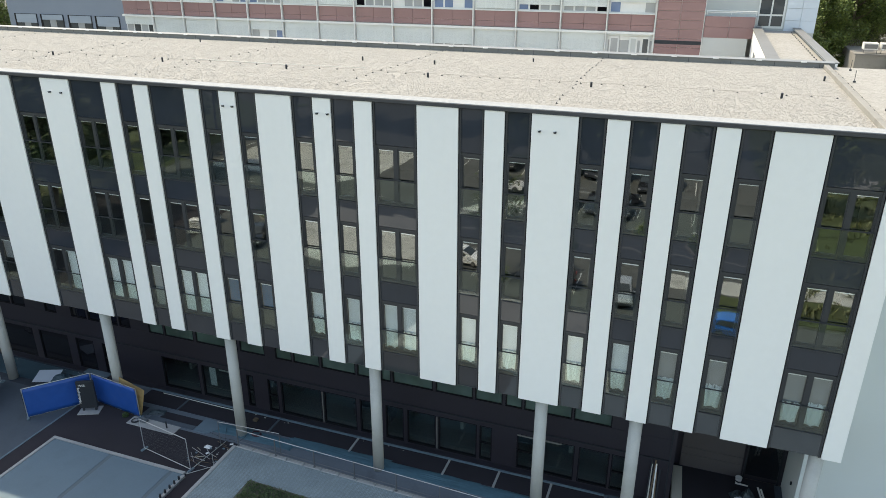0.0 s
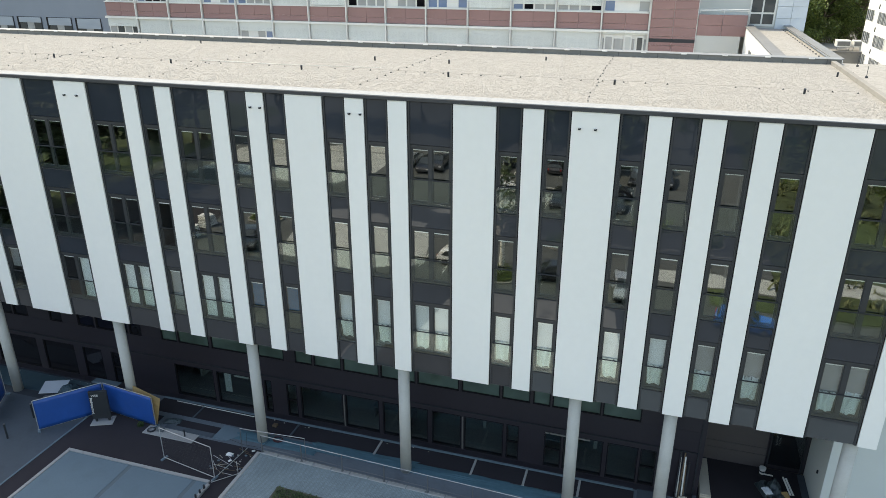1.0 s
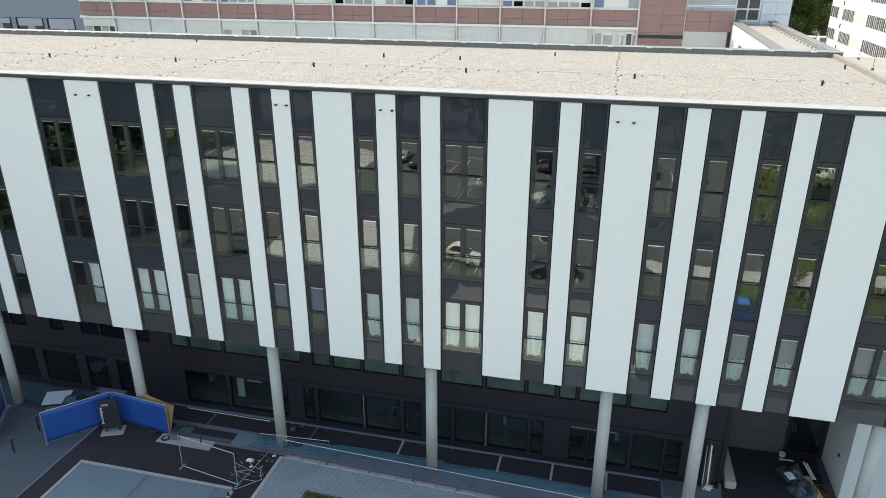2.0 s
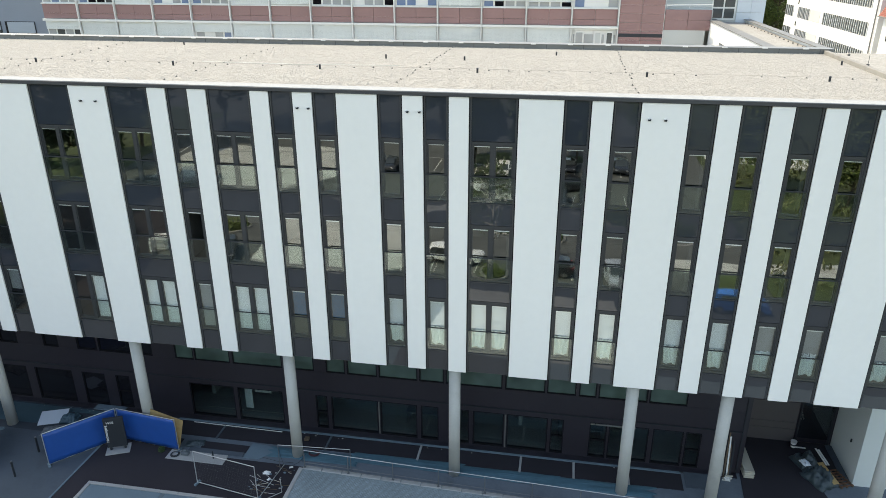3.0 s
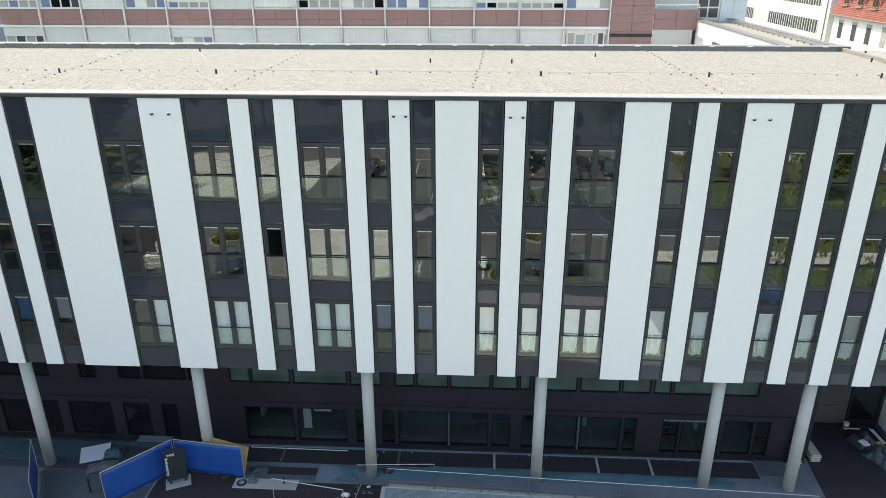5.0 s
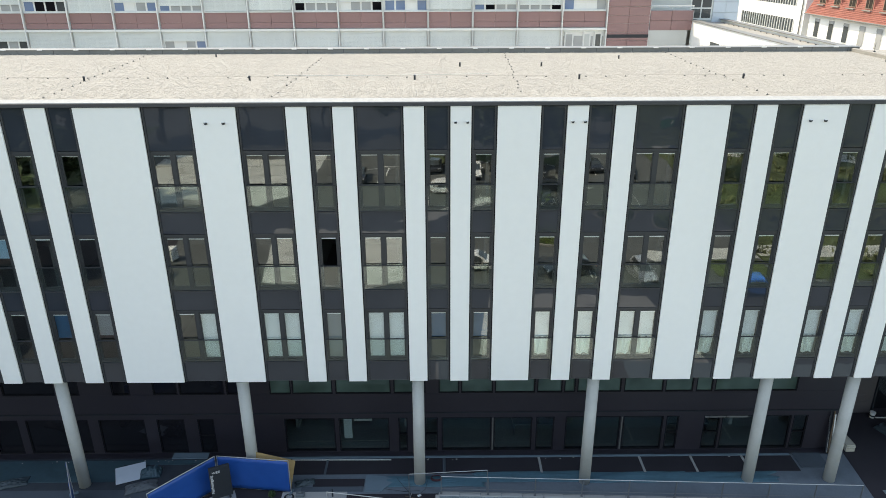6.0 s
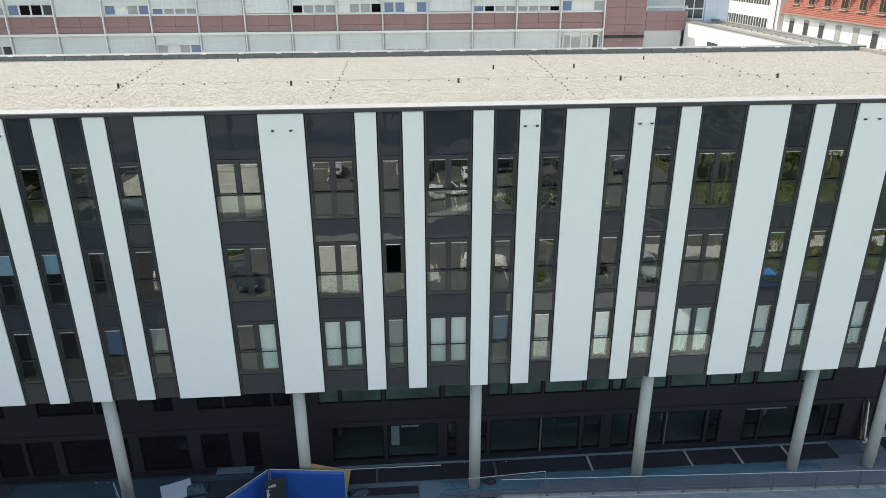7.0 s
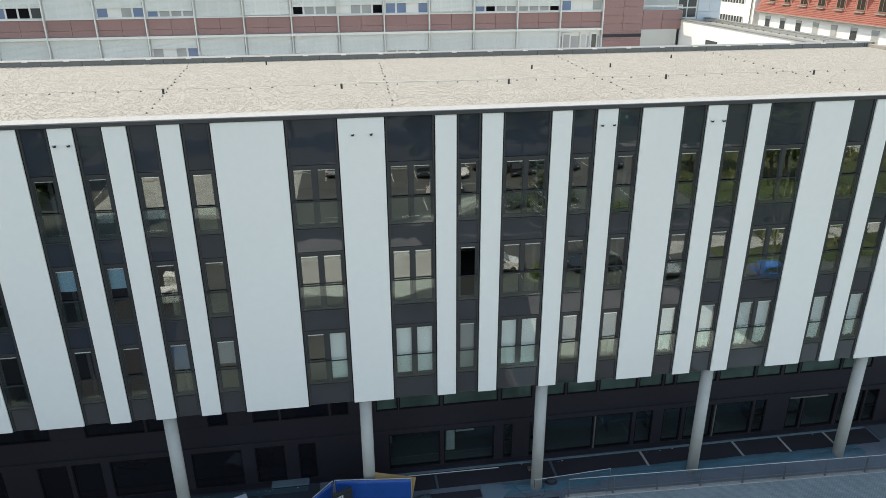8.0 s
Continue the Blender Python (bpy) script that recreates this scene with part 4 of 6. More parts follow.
block("gravel_roof", annex, GRAVEL, 7.0, 40, 30.21, 47.2, 19.662, 19.74, 0, "pale gravel roof", OA)

# roof fittings
stubs = [(3.45 - 8.6 * k, 35.36, 0.21, 0.055) for k in range(7)]
stubs += [(-15.1, 40.0, 0.2, 0.05), (-19.85, 40.1, 0.2, 0.05), (-9.85, 43.1, 0.18, 0.045), (-35.4, 44.8, 0.18, 0.045), (5.9, 41.38, 0.2, 0.05)]
for x, y, h, r in stubs:
    vent = empty("vent_pipe", (x, y, ROOF), "short dark vent pipe standing in roof gravel", "vent pipe", "roof vents")
    bm = bmesh.new()
    add_tube(bm, (0, 0, -0.02), (0, 0, h), r, sides=12)
    part("pipe", bm, ANTHRACITE, vent)
    bm = bmesh.new()
    add_tube(bm, (0, 0, h + 0.0), (0, 0, h + 0.05), r * 1.25, r * 0.8, 12)
    part("cap", bm, COPING, vent)
for k, (x, y) in enumerate(((7.75, 45.9), (7.3, 41.5), (7.4, 33.9))):
    bm = bmesh.new()
    add_tube(bm, (0, 0, 0), (0, 0, 0.55), 0.014, sides=8)
    add_box(bm, -0.06, 0.06, -0.06, 0.06, -0.05, 0.03)
    tagged(part("lightning_rod", bm, COPING, at=(x, y, 19.8)), "thin lightning rod with a foot block", "lightning rod", "lightning rods")
rnd = random.Random(4)
wire = empty("lightning_conductor", (-20, 36.2, ROOF), "conductor wire on small dark holders across the gravel", "lightning conductor")
OW = Vector((-20, 36.2, ROOF))


def holder(x, y):
    ob = shared("holder", "holder", lambda b: (add_box(b, -0.045, 0.045, -0.04, 0.04, 0, 0.03, 0.008), add_box(b, -0.012, 0.012, -0.012, 0.012, 0.03, 0.065)), COPING, wire,
                Vector((x, y, ROOF)) - OW)
    ob.rotation_euler = (0, 0, rnd.uniform(-0.4, 0.4))


x = -62.0
while x < 6:
    if rnd.random() < 0.9:
        holder(x, 36.2 + rnd.uniform(-0.06, 0.06))
    x += 1.06
SEAMS = ((-50.9, -51.6), (-39.2, -40.1), (-28.82, -28.43), (-17.31, -16.75), (-5.97, -6.1), (6.86, 6.9))
for lx, rx in SEAMS:
    y = 28.6
    while y < 46.3:
        if rnd.random() < 0.92:
            holder(lx + (rx - lx) * (y - 30) / 15 + rnd.uniform(-0.08, 0.08), y)
        y += 1.02
bm = bmesh.new()
add_tube(bm, (-62 + 20, 0, 0.08), (6 + 20, 0, 0.08), 0.003, sides=5)
part("wire", bm, UPSTAND, wire)
for lx, rx in SEAMS:
    bm = bmesh.new()
    add_tube(bm, (lx + 20 - (rx - lx) * 0.1, 28.4 - 36.2, 0.08), (rx + 20 + (rx - lx) * 0.12, 46.4 - 36.2, 0.08), 0.003, sides=5)
    part("wire", bm, UPSTAND, wire)
bm = bmesh.new()
add_tube(bm, (0, 0, 0), (5.6, -0.22, 0), 0.016, sides=8)
add_tube(bm, (5.6, -0.22, 0), (11.7, 0.25, 0), 0.012, sides=8)
tagged(part("roof_cable", bm, OFFWHITE, at=(-30.0, 36.95, ROOF + 0.03)), "white cable conduit lying on roof gravel", "cable")
for k in range(29):
    block("cap_clip", office, OFFWHITE, -62 + k * 2.4, -61.68 + k * 2.4, 46.23, 46.29, 20.025, 20.085, 0, "", O)
    block("parapet_joint", office, COPING, -61 + k * 2.4, -60.97 + k * 2.4, 46.335, 46.35, 19.75, 20.03, 0, "", O)
# loose stones pushed against the rear parapet
bm = bmesh.new()
for k in range(420):
    s = rnd.uniform(0.02, 0.055)
    bmesh.ops.create_icosphere(bm, subdivisions=1, radius=s, matrix=pose(rnd.uniform(-62, 6), 46.3 - abs(rnd.gauss(0, 0.2)), ROOF + s * 0.3, rnd.uniform(0, 90), rnd.uniform(0, 90), 0) @ Matrix.Diagonal((1.3, 1, 0.7, 1)))
tagged(part("loose_stones", bm, GRAVEL), "loose dark and pale stones against the parapet", "stones", kind="stuff")

# gravel stones lying on the roof, past counting
gen = np.random.default_rng(7)
N = 90000
cx, cy = gen.uniform(-58, 6.4, N), FRONT + 0.6 + (46.45 - FRONT - 0.6) * gen.random(N) ** 1.15
r0 = gen.uniform(0.020, 0.044, N)
base = np.array(((1, 0, 0), (-1, 0, 0), (0, 1, 0), (0, -1, 0), (0, 0, 0.5), (0, 0, -0.4)))
turn = gen.uniform(0, 6.28, N)
squash = gen.uniform(0.6, 1.0, N)
pts = np.repeat(base[None], N, 0) * r0[:, None, None]
pts[:, :, 1] *= squash[:, None]
xs = pts[:, :, 0] * np.cos(turn)[:, None] - pts[:, :, 1] * np.sin(turn)[:, None]
ys = pts[:, :, 0] * np.sin(turn)[:, None] + pts[:, :, 1] * np.cos(turn)[:, None]
pts[:, :, 0], pts[:, :, 1] = xs + cx[:, None], ys + cy[:, None]
pts[:, :, 2] += ROOF + 0.012
tri = np.array(((0, 2, 4), (2, 1, 4), (1, 3, 4), (3, 0, 4)))
faces = (tri[None] + (np.arange(N) * 6)[:, None, None]).reshape(-1, 3)
me = bpy.data.meshes.new("gravel_stones")
me.from_pydata(pts.reshape(-1, 3).tolist(), [], faces.tolist())
me.materials.append(STONE)
tagged(new("gravel_stones", me), "loose pale gravel stones covering the flat roof", "gravel", kind="stuff")
# ---- link building ----
link = empty("link_building", (5.4, 59, G - 0.28), "low white link wing with a gravel roof", "building")
OL = Vector((5.4, 59, G))
bm = bmesh.new()
add_box(bm, 3.6, 3.9, 48.1, 69.9, G, 20.1)
part("wall", bm, BRIGHT_WALL, link, at=-OL)
bm = bmesh.new()
add_box(bm, 7.1, 7.4, 48.1, 71.5, G, 20.1)
part("wall", bm, BRIGHT_WALL, link, at=-OL)
block("gravel_roof", link, GRAVEL, 3.9, 7.1, 48.1, 71.5, 19.3, 19.85, 0, "pale gravel roof", OL)
block("parapet_cap", link, ALU, 3.5, 4.3, 48.1, 71.5, 20.1, 20.16, 0, "grey sheet parapet cap", OL)
block("parapet_cap", link, ALU, 6.85, 7.5, 48.1, 71.5, 20.1, 20.16, 0, "grey sheet parapet cap", OL)
block("window", link, FAR_GLASS, 3.57, 3.605, 62.0, 64.2, 17.6, 18.75, 0, "dark strip window", OL)
for k in range(18):
    block("holder", link, COPING, 6.6, 6.68, 49 + k * 1.2, 49.08 + k * 1.2, 19.86, 19.93, 0, "", OL)

# ---- red panelled building behind ----
red = empty("panelled_building", (-30, 75.5, G - 0.15), "long older block with red-brown spandrels and pale blinds", "building")
red.location.x, red.scale = -29.9, (0.987, 1, 1)
OR = Vector((-30, 76, G))
RY = 70.1
for x0, x1, y0 in ((-65.4, -4.5, RY + 0.4), (-4.5, -0.25, RY + 0.1), (-0.25, 9.0, RY + 1.9)):
    bm = bmesh.new()
    add_box(bm, x0, x1, y0, 86, G - 0.1, 25.5)
    part("wall", bm, PALE_GREY if x0 > -1 else BRIGHT_WALL, red, at=-OR)
BAY = 4.385
# how far each blind hangs above its sill, and what the four sashes behind it look like
UPPER_BAYS = [(0.95, "BWWG"), (0.5, "GGGK"), (0.55, "BKGG"), (0.12, "GGGG"), (0.95, "BBWB"), (0.85, "WGGK"), (0.75, "KGGG"), (0.10, "KGGK"), (0.02, "GGGG"),
              (0.55, "BGGG"), (0.85, "BWGB"), (0.0, "GGGG"), (0.95, "BKKD"), (0.7, "GBGG")]
LOWER_BAYS = {0: (1.7, "GGGG"), 4: (0.33, "GGGG"), 9: (0.95, "GWGB"), 13: (1.0, "GDGD")}
for k in range(14):
    x1 = -4.5 - k * BAY
    x0 = x1 - BAY
    for base in (19.36, 15.66):
        for i in range(2):
            for j in range(2):
                h = (0.92, 0.52)
                z = base + 0.06 + (0.54 if j == 0 else 0.0)
                block("panel", red, RED, x0 + 0.1 + i * 2.1, x0 + 0.1 + i * 2.1 + 2.075, RY + 0.12, RY + 0.3, z, z + h[j], 0, "", OR)
        block("rail", red, OFFWHITE, x0, x1, RY - 0.12, RY + 0.34, base - 0.2, base + 0.02, 0, "pale steel rail", OR)
        block("sill", red, OFFWHITE, x0 + 0.05, x1 - 0.05, RY + 0.0, RY + 0.34, base + 1.54, base + 1.63, 0, "", OR)
    block("upright", red, OFFWHITE, x1 - 0.05, x1 + 0.05, RY - 0.16, RY + 0.08, 14, 25.5, 0, "pale steel upright", OR)
    for base, top in ((17.29, 19.15), (20.99, 24.4)):
        # four sashes and a louvre blind that hangs at a height of its own
        low, look_of = UPPER_BAYS[k] if base > 20 else LOWER_BAYS.get(k, (0.03, "GGGG"))
        win = block("window", red, OFFWHITE, x0 + 0.1, x1 - 0.1, RY + 0.30, RY + 0.34, base, top, 0, "white window band with four sashes", OR)
        ow = OR + win.location
        for q in range(4):
            px = x0 + 0.16 + q * 1.045
            mat = {"K": BLACK_PANE, "B": BLUE_PANE, "G": GREY_PANE, "W": OFFWHITE, "D": FAR_GLASS}[look_of[q]]
            block("pane", win, mat, px + 0.07, px + 0.93, RY + 0.27, RY + 0.298, base + 0.09, base + 1.3, 0, "", ow)
        z = base + low
        slats = bmesh.new()
        zz = 0.0
        while z + zz < top:
            add_box(slats, 0, BAY - 0.3, 0, 0.05, zz, zz + 0.066)
            zz += 0.076
        part("blind", slats, LOUVRE, win, "pale louvre blind", Vector((x0 + 0.15, RY + 0.1, z)) - ow)["kind"] = "stuff"
for i in range(2):
    z = 15.0
    while z < 25:
        block("panel", red, RED, -4.4 + i * 2.06, -4.4 + i * 2.06 + 2.03, RY - 0.02, RY + 0.09, z, z + 0.765, 0, "", OR)
        z += 0.79
block("slot", red, ANTHRACITE, -4.4, -0.3, RY - 0.03, RY + 0.02, 18.42, 18.74, 0, "dark slot between panels", OR)
for i in range(2):
    for j in range(2):
        block("panel", red, RED, -0.2 + i * 2.1, -0.2 + i * 2.1 + 2.07, RY + 0.1, RY + 0.3, 19.1 + j * 0.92, 20.0 + j * 0.92, 0, "", OR)
block("balcony_floor", red, PALE_GREY, -0.25, 4.1, RY + 0.31, RY + 1.9, 19.1, 20.9, 0, "", OR)
block("balcony_base", red, PALE_GREY, -0.25, 3.58, RY + 0.12, RY + 1.9, G, 19.1, 0, "pale grey wall below the balcony", OR)
bm = bmesh.new()
for h in (0.22, 0.34):
    add_tube(bm, (0, 0, h), (4.2, 0, h), 0.035, sides=6)
for x in (0.05, 2.1, 4.15):
    add_tube(bm, (x, 0, 0), (x, 0, 0.36), 0.03, sides=6)
part("balcony_rail", bm, OFFWHITE, red, "white steel balcony rail", Vector((-0.15, RY + 0.3, 21.03)) - OR)
door = block("door", red, OFFWHITE, 4.2, 6.4, RY + 1.82, RY + 1.9, 19.9, 23.2, 0, "white framed glass door", OR)
for dx in (0.12, 1.16):
    for z0, z1 in ((20.1, 20.95), (21.1, 23.0)):
        block("pane", door, FAR_GLASS, 4.2 + dx, 4.2 + dx + 0.9, RY + 1.79, RY + 1.82, z0, z1, 0, "", OR + door.location)
for i in range(2):
    for j in range(4):
        block("cladding_sheet", red, BLUE_WHITE, 6.5 + i * 1.26, 7.74 + i * 1.26, RY + 1.8, RY + 1.9, 19.6 + j * 1.02, 20.6 + j * 1.02, 0, "pale bluish cladding sheet", OR)

for dx, w, mat in ((0.35, 0.9, GREY_PANE), (2.2, 0.75, PALE_GREY), (3.3, 0.75, FAR_GLASS)):
    frame_part = block("terrace_door", red, OFFWHITE, -4.5 - BAY + dx, -4.5 - BAY + dx + w, RY + 0.18, RY + 0.24, 16.9, 18.95, 0, "white framed terrace door", OR)
    block("pane", frame_part, mat, -4.5 - BAY + dx + 0.14, -4.5 - BAY + dx + w - 0.14, RY + 0.15, RY + 0.18, 17.0, 18.75, 0, "", OR + frame_part.location)

# ---- blue-grey building further along ----
bg = empty("blue_grey_building", (-76, 82, G), "blue-grey clad block with a band of windows", "building")
OB = Vector((-76, 82, G))
bm = bmesh.new()
add_box(bm, -87.4, -66.0, 73.0, 92, G - 0.1, 24)
part("wall", bm, BLUEGREY, bg, at=-OB)
for x0, hang in ((-86.3, 0.55), (-81.87, 1.0), (-77.27, 0.75), (-72.87, 0.45)):
    win = block("window", bg, ANTHRACITE, x0, x0 + 3.75, 72.93, 73.0, 16.4, 18.58, 0, "", OB)
    # Black strip in front of the wall, painted shade of a left window recess.
    block("reveal", win, GAP, x0 - 0.02, x0 + 0.22, 72.86, 72.93, 16.4, 18.58, 0, "", OB + win.location)
    for q in range(3):
        block("pane", win, GREY_PANE if q == 1 else FAR_GLASS, x0 + 0.32 + q * 1.14, x0 + 1.38 + q * 1.14, 72.9, 72.93, 16.5, 18.5, 0, "", OB + win.location)
    block("blind", win, DULL_BLIND, x0 + 0.26, x0 + 3.7, 72.85, 72.89, 16.9 + hang, 18.52, 0, "blue-grey louvre blind", OB + win.location)

# ---- white block with window bands ----
wb = empty("white_block", (39, 114.8, G - 0.3), "white rendered block with dark ribbon windows", "building")
OB = Vector((40, 116, G))
bm = bmesh.new()
add_box(bm, 29.6, 48, 99.6, 141.4, G - 0.1, 27)
part("wall", bm, BRIGHT_WALL, wb, at=-OB)
for z0 in (8.95, 12.45, 15.98, 19.5, 23.0):
    for ya, yb, n in ((102.3, 120.2, 22), (122.0, 127.0, 1), (127.2, 133.5, 8), (136.4, 140.9, 4)):
        if n == 1:
            block("panel", wb, PALE_GREY, 29.56, 29.6, ya, yb, z0, z0 + 1.72, 0, "pale grey panel", OB)
            continue
        win = block("window", wb, FAR_GLASS, 29.57, 29.6, ya, yb, z0, z0 + 1.72, 0, "dark ribbon window", OB)
        for k in range(n + 1):
            y = ya + (yb - ya) * k / n
            block("mullion", win, GREY_PANE if k % 3 == 1 else OFFWHITE, 29.49, 29.57, y - (0.16 if k % 3 == 1 else 0.06), y + (0.16 if k % 3 == 1 else 0.06), z0, z0 + 1.72, 0, "", OB + win.location)
for z0 in (11.2, 14.6, 18.1):
    block("vent_opening", wb, FAR_GLASS, 29.56, 29.61, 133.8, 134.4, z0, z0 + 0.7, 0, "", OB)
bm = bmesh.new()
add_tube(bm, (0, 0, 0), (0, 0, 26), 0.09, sides=8)
part("downpipe", bm, ALU, wb, "grey downpipe", Vector((29.45, 100.2, G)) - OB)

# ---- old house with a tiled mansard roof ----
old = empty("old_house", (35.4, 82.6, G), "old white house with red tiled mansard roof and dormers", "building")
OH = Vector((36, 84, G))
bm = bmesh.new()
add_box(bm, 29.4, 44, 50, 98.6, G - 0.1, 18.55)
part("wall", bm, BRIGHT_WALL, old, at=-OH)
bm = bmesh.new()
v = [bm.verts.new(p) for p in ((28.9, 49.5, 18.5), (28.9, 99.0, 18.5), (31.2, 98.2, 23.4), (31.2, 50.3, 23.4), (44.5, 49.5, 18.5), (44.5, 99.0, 18.5), (42, 98.2, 23.4), (42, 50.3, 23.4))]
for f in ((0, 1, 2, 3), (3, 2, 6, 7), (7, 6, 5, 4), (1, 5, 6, 2), (0, 3, 7, 4), (0, 4, 5, 1)):
    bm.faces.new([v[i] for i in f])
bmesh.ops.recalc_face_normals(bm, faces=bm.faces)
part("roof", bm, TILES, old, "red clay tile roof", at=-OH)
# courses of tiles, proud of one another
courses = bmesh.new()
for k in range(26):
    t = k / 26
    x, z = 28.9 + 2.3 * t - 0.05, 18.5 + 4.9 * t
    add_box(courses, x - 0.02, x + 0.05, 49.6 + 0.7 * t, 98.9 - 0.7 * t, z, z + 0.11)
part("tile_course", courses, TILES, old, at=-OH)["kind"] = "stuff"
block("gutter", old, ALU, 28.72, 28.95, 49.5, 99.0, 18.36, 18.5, 0.02, "grey metal gutter", OH)
for k in range(13):
    y = 96.3 - k * 3.55
    win = block("window", old, OFFWHITE, 29.36, 29.4, y - 0.62, y + 0.62, 15.6, 17.95, 0, "", OH)
    shut = k in (3, 4, 6, 9)
    block("pane", win, GREY_PANE if shut else FAR_GLASS, 29.33, 29.36, y - 0.54, y + 0.54, 15.7, 17.87, 0, "closed grey shutter" if shut else "", OH + win.location)
    block("shutter_box", win, GREY_PANE, 29.3, 29.362, y - 0.58, y + 0.58, 17.6, 17.95, 0, "", OH + win.location)
    # dormer
    y = 96.0 - k * 3.55
    bm = bmesh.new()
    v = [bm.verts.new(p) for p in ((0, -0.95, 0), (0, 0.95, 0), (0, 0.8, 2.3), (0, -0.8, 2.3), (1.6, -1.35, 3.2), (1.6, 1.35, 3.2), (0.75, 1.25, 0.2), (0.75, -1.25, 0.2))]
    for f in ((0, 1, 2, 3), (3, 2, 5, 4), (0, 3, 4, 7), (1, 6, 5, 2)):
        bm.faces.new([v[i] for i in f])
    dormer = part("dormer", bm, TILES, old, "tiled dormer", Vector((29.45, y, 19.75)) - OH)
    od = Vector((29.45, y, 19.75))
    block("window_frame", dormer, DORMER_FRAME, 29.38, 29.45, y - 0.72, y + 0.72, 19.85, 21.9, 0, "brown window frame", od)
    block("glazing_bar", dormer, DORMER_FRAME, 29.33, 29.352, y - 0.03, y + 0.03, 19.97, 21.8, 0, "", od)
    block("pane", dormer, DORMER_PANE, 29.35, 29.38, y - 0.6, y + 0.6, 19.97, 21.8, 0, "", od)
    block("sill", dormer, UPSTAND, 29.1, 29.5, y - 0.85, y + 0.85, 19.62, 19.74, 0, "pale sill", od)

# low flat building in the gap
low = empty("flat_outbuilding", (27.6, 144, G - 5.5), "low flat-roofed outbuilding with white roof units", "building")
OB = Vector((20, 98, G))
bm = bmesh.new()
add_box(bm, 16.0, 22.3, 92, 106, G - 0.1, 15.9)
part("wall", bm, UPSTAND, low, at=-OB)
block("roof_deck", low, UPSTAND, 16.1, 22.2, 92.1, 105.9, 15.901, 15.94, 0, "grey flat roof", OB)
block("roof_edge", low, ALU, 15.8, 22.4, 91.8, 92.4, 15.9, 16.1, 0, "", OB)
for x0, w in ((17.2, 2.2), (19.8, 1.9)):
    unit = block("roof_unit", low, OFFWHITE, x0, x0 + w, 93.5, 95.4, 16.6, 17.7, 0.05, "white roof unit on legs", OB)
    for lx in (x0 + 0.12, x0 + w - 0.12):
        block("leg", unit, STEEL, lx - 0.04, lx + 0.04, 93.7, 93.8, 15.94, 16.6, 0, "", OB + unit.location)
    block("grille", unit, ALU, x0 + 0.15, x0 + w - 0.15, 93.46, 93.5, 16.8, 17.5, 0, "grey grille", OB + unit.location)
for k in range(8):
    block("railing_post", low, STEEL, 16.2 + k * 0.3, 16.24 + k * 0.3, 104.6, 104.65, 15.94, 17.2, 0, "", OB)


# ---- trees ----
def tree(x, y, z, h, spread, seed, label, leaf, count, size, bark=None, bark_label="brown trunk with limbs"):
    """Tapered trunk with limbs, and a crown of many leaf clumps with gaps."""
    r = random.Random(seed)
    base = empty("tree", (x, y, z), label, "tree", "trees")
    bm = bmesh.new()
    add_tube(bm, (0, 0, -0.2), (0.1, 0.05, h * 0.35), h * 0.022, h * 0.016, 9)
    add_tube(bm, (0.1, 0.05, h * 0.35), (0.0, 0.15, h * 0.8), h * 0.016, h * 0.004, 8)
    tips = []
    for k in range(16):
        a, zz = k * 2.4 + r.uniform(-0.4, 0.4), h * (0.28 + 0.5 * k / 16)
        reach = spread * (0.75 + 0.35 * r.random()) * (1.05 - abs(k / 16 - 0.35))
        tip = Vector((math.cos(a) * reach, math.sin(a) * reach, zz + h * r.uniform(0.08, 0.2)))
        mid = tip * 0.5
        mid.z = zz + (tip.z - zz) * 0.35
        add_tube(bm, (0.05, 0.05, zz), mid, h * 0.008, h * 0.005, 6)
        add_tube(bm, mid, tip, h * 0.005, h * 0.0015, 5)
        tips += [tip, mid * 0.6 + tip * 0.4, tip + Vector((r.gauss(0, 1), r.gauss(0, 1), r.gauss(0, 0.8))) * spread * 0.2]
    tips += [Vector((r.gauss(0, spread * 0.25), r.gauss(0, spread * 0.25), h * r.uniform(0.75, 0.98))) for _ in range(10)]
    part("trunk", bm, bark or BARK, base, bark_label)
    verts, faces = [], []
    for n in range(count):
        t = r.choice(tips)
        d = Vector((r.gauss(0, 1), r.gauss(0, 1), r.gauss(0, 0.75)))
        p = t + d.normalized() * spread * 0.30 * r.random() ** 0.4
        m = Euler((r.uniform(-0.9, 0.9), r.uniform(-0.9, 0.9), r.uniform(0, 6.28))).to_matrix()
        s = size * r.uniform(0.6, 1.3)
        i = len(verts)
        for q in ((-0.5, 0, 0), (0, -0.32, 0.06), (0.55, 0, -0.05), (0, 0.32, 0.06)):
            verts.append(tuple(p + m @ (Vector(q) * s)))
        faces.append((i, i + 1, i + 2, i + 3))
    me = bpy.data.meshes.new("crown")
    me.from_pydata(verts, [], faces)
    me.materials.append(leaf)
    crown = new("crown", me)
    crown.parent = base
    return base


for k, (x, y, h, s) in enumerate(((18.5, 152, 22, 5.8), (25.0, 156, 24, 6.4), (32.0, 158, 24, 6.2), (21.5, 164, 25, 6.5), (29.0, 167, 26, 6.8), (38.0, 163, 25, 6.5))):
    tree(x, y, G, h, s, 50 + k, "tall broad-leaved tree behind the buildings", LEAF, 15000, 0.42)
for k, (x, y, h, s) in enumerate(((17.2, 146, 14.5, 3.4), (21.8, 151, 14.0, 3.4), (-113.0, 92, 19, 3.6), (-122.0, 97, 21, 5.0))):
    tree(x, y, G, h, s, 150 + k, "broad-leaved tree between the buildings", LEAF, 9000, 0.36)
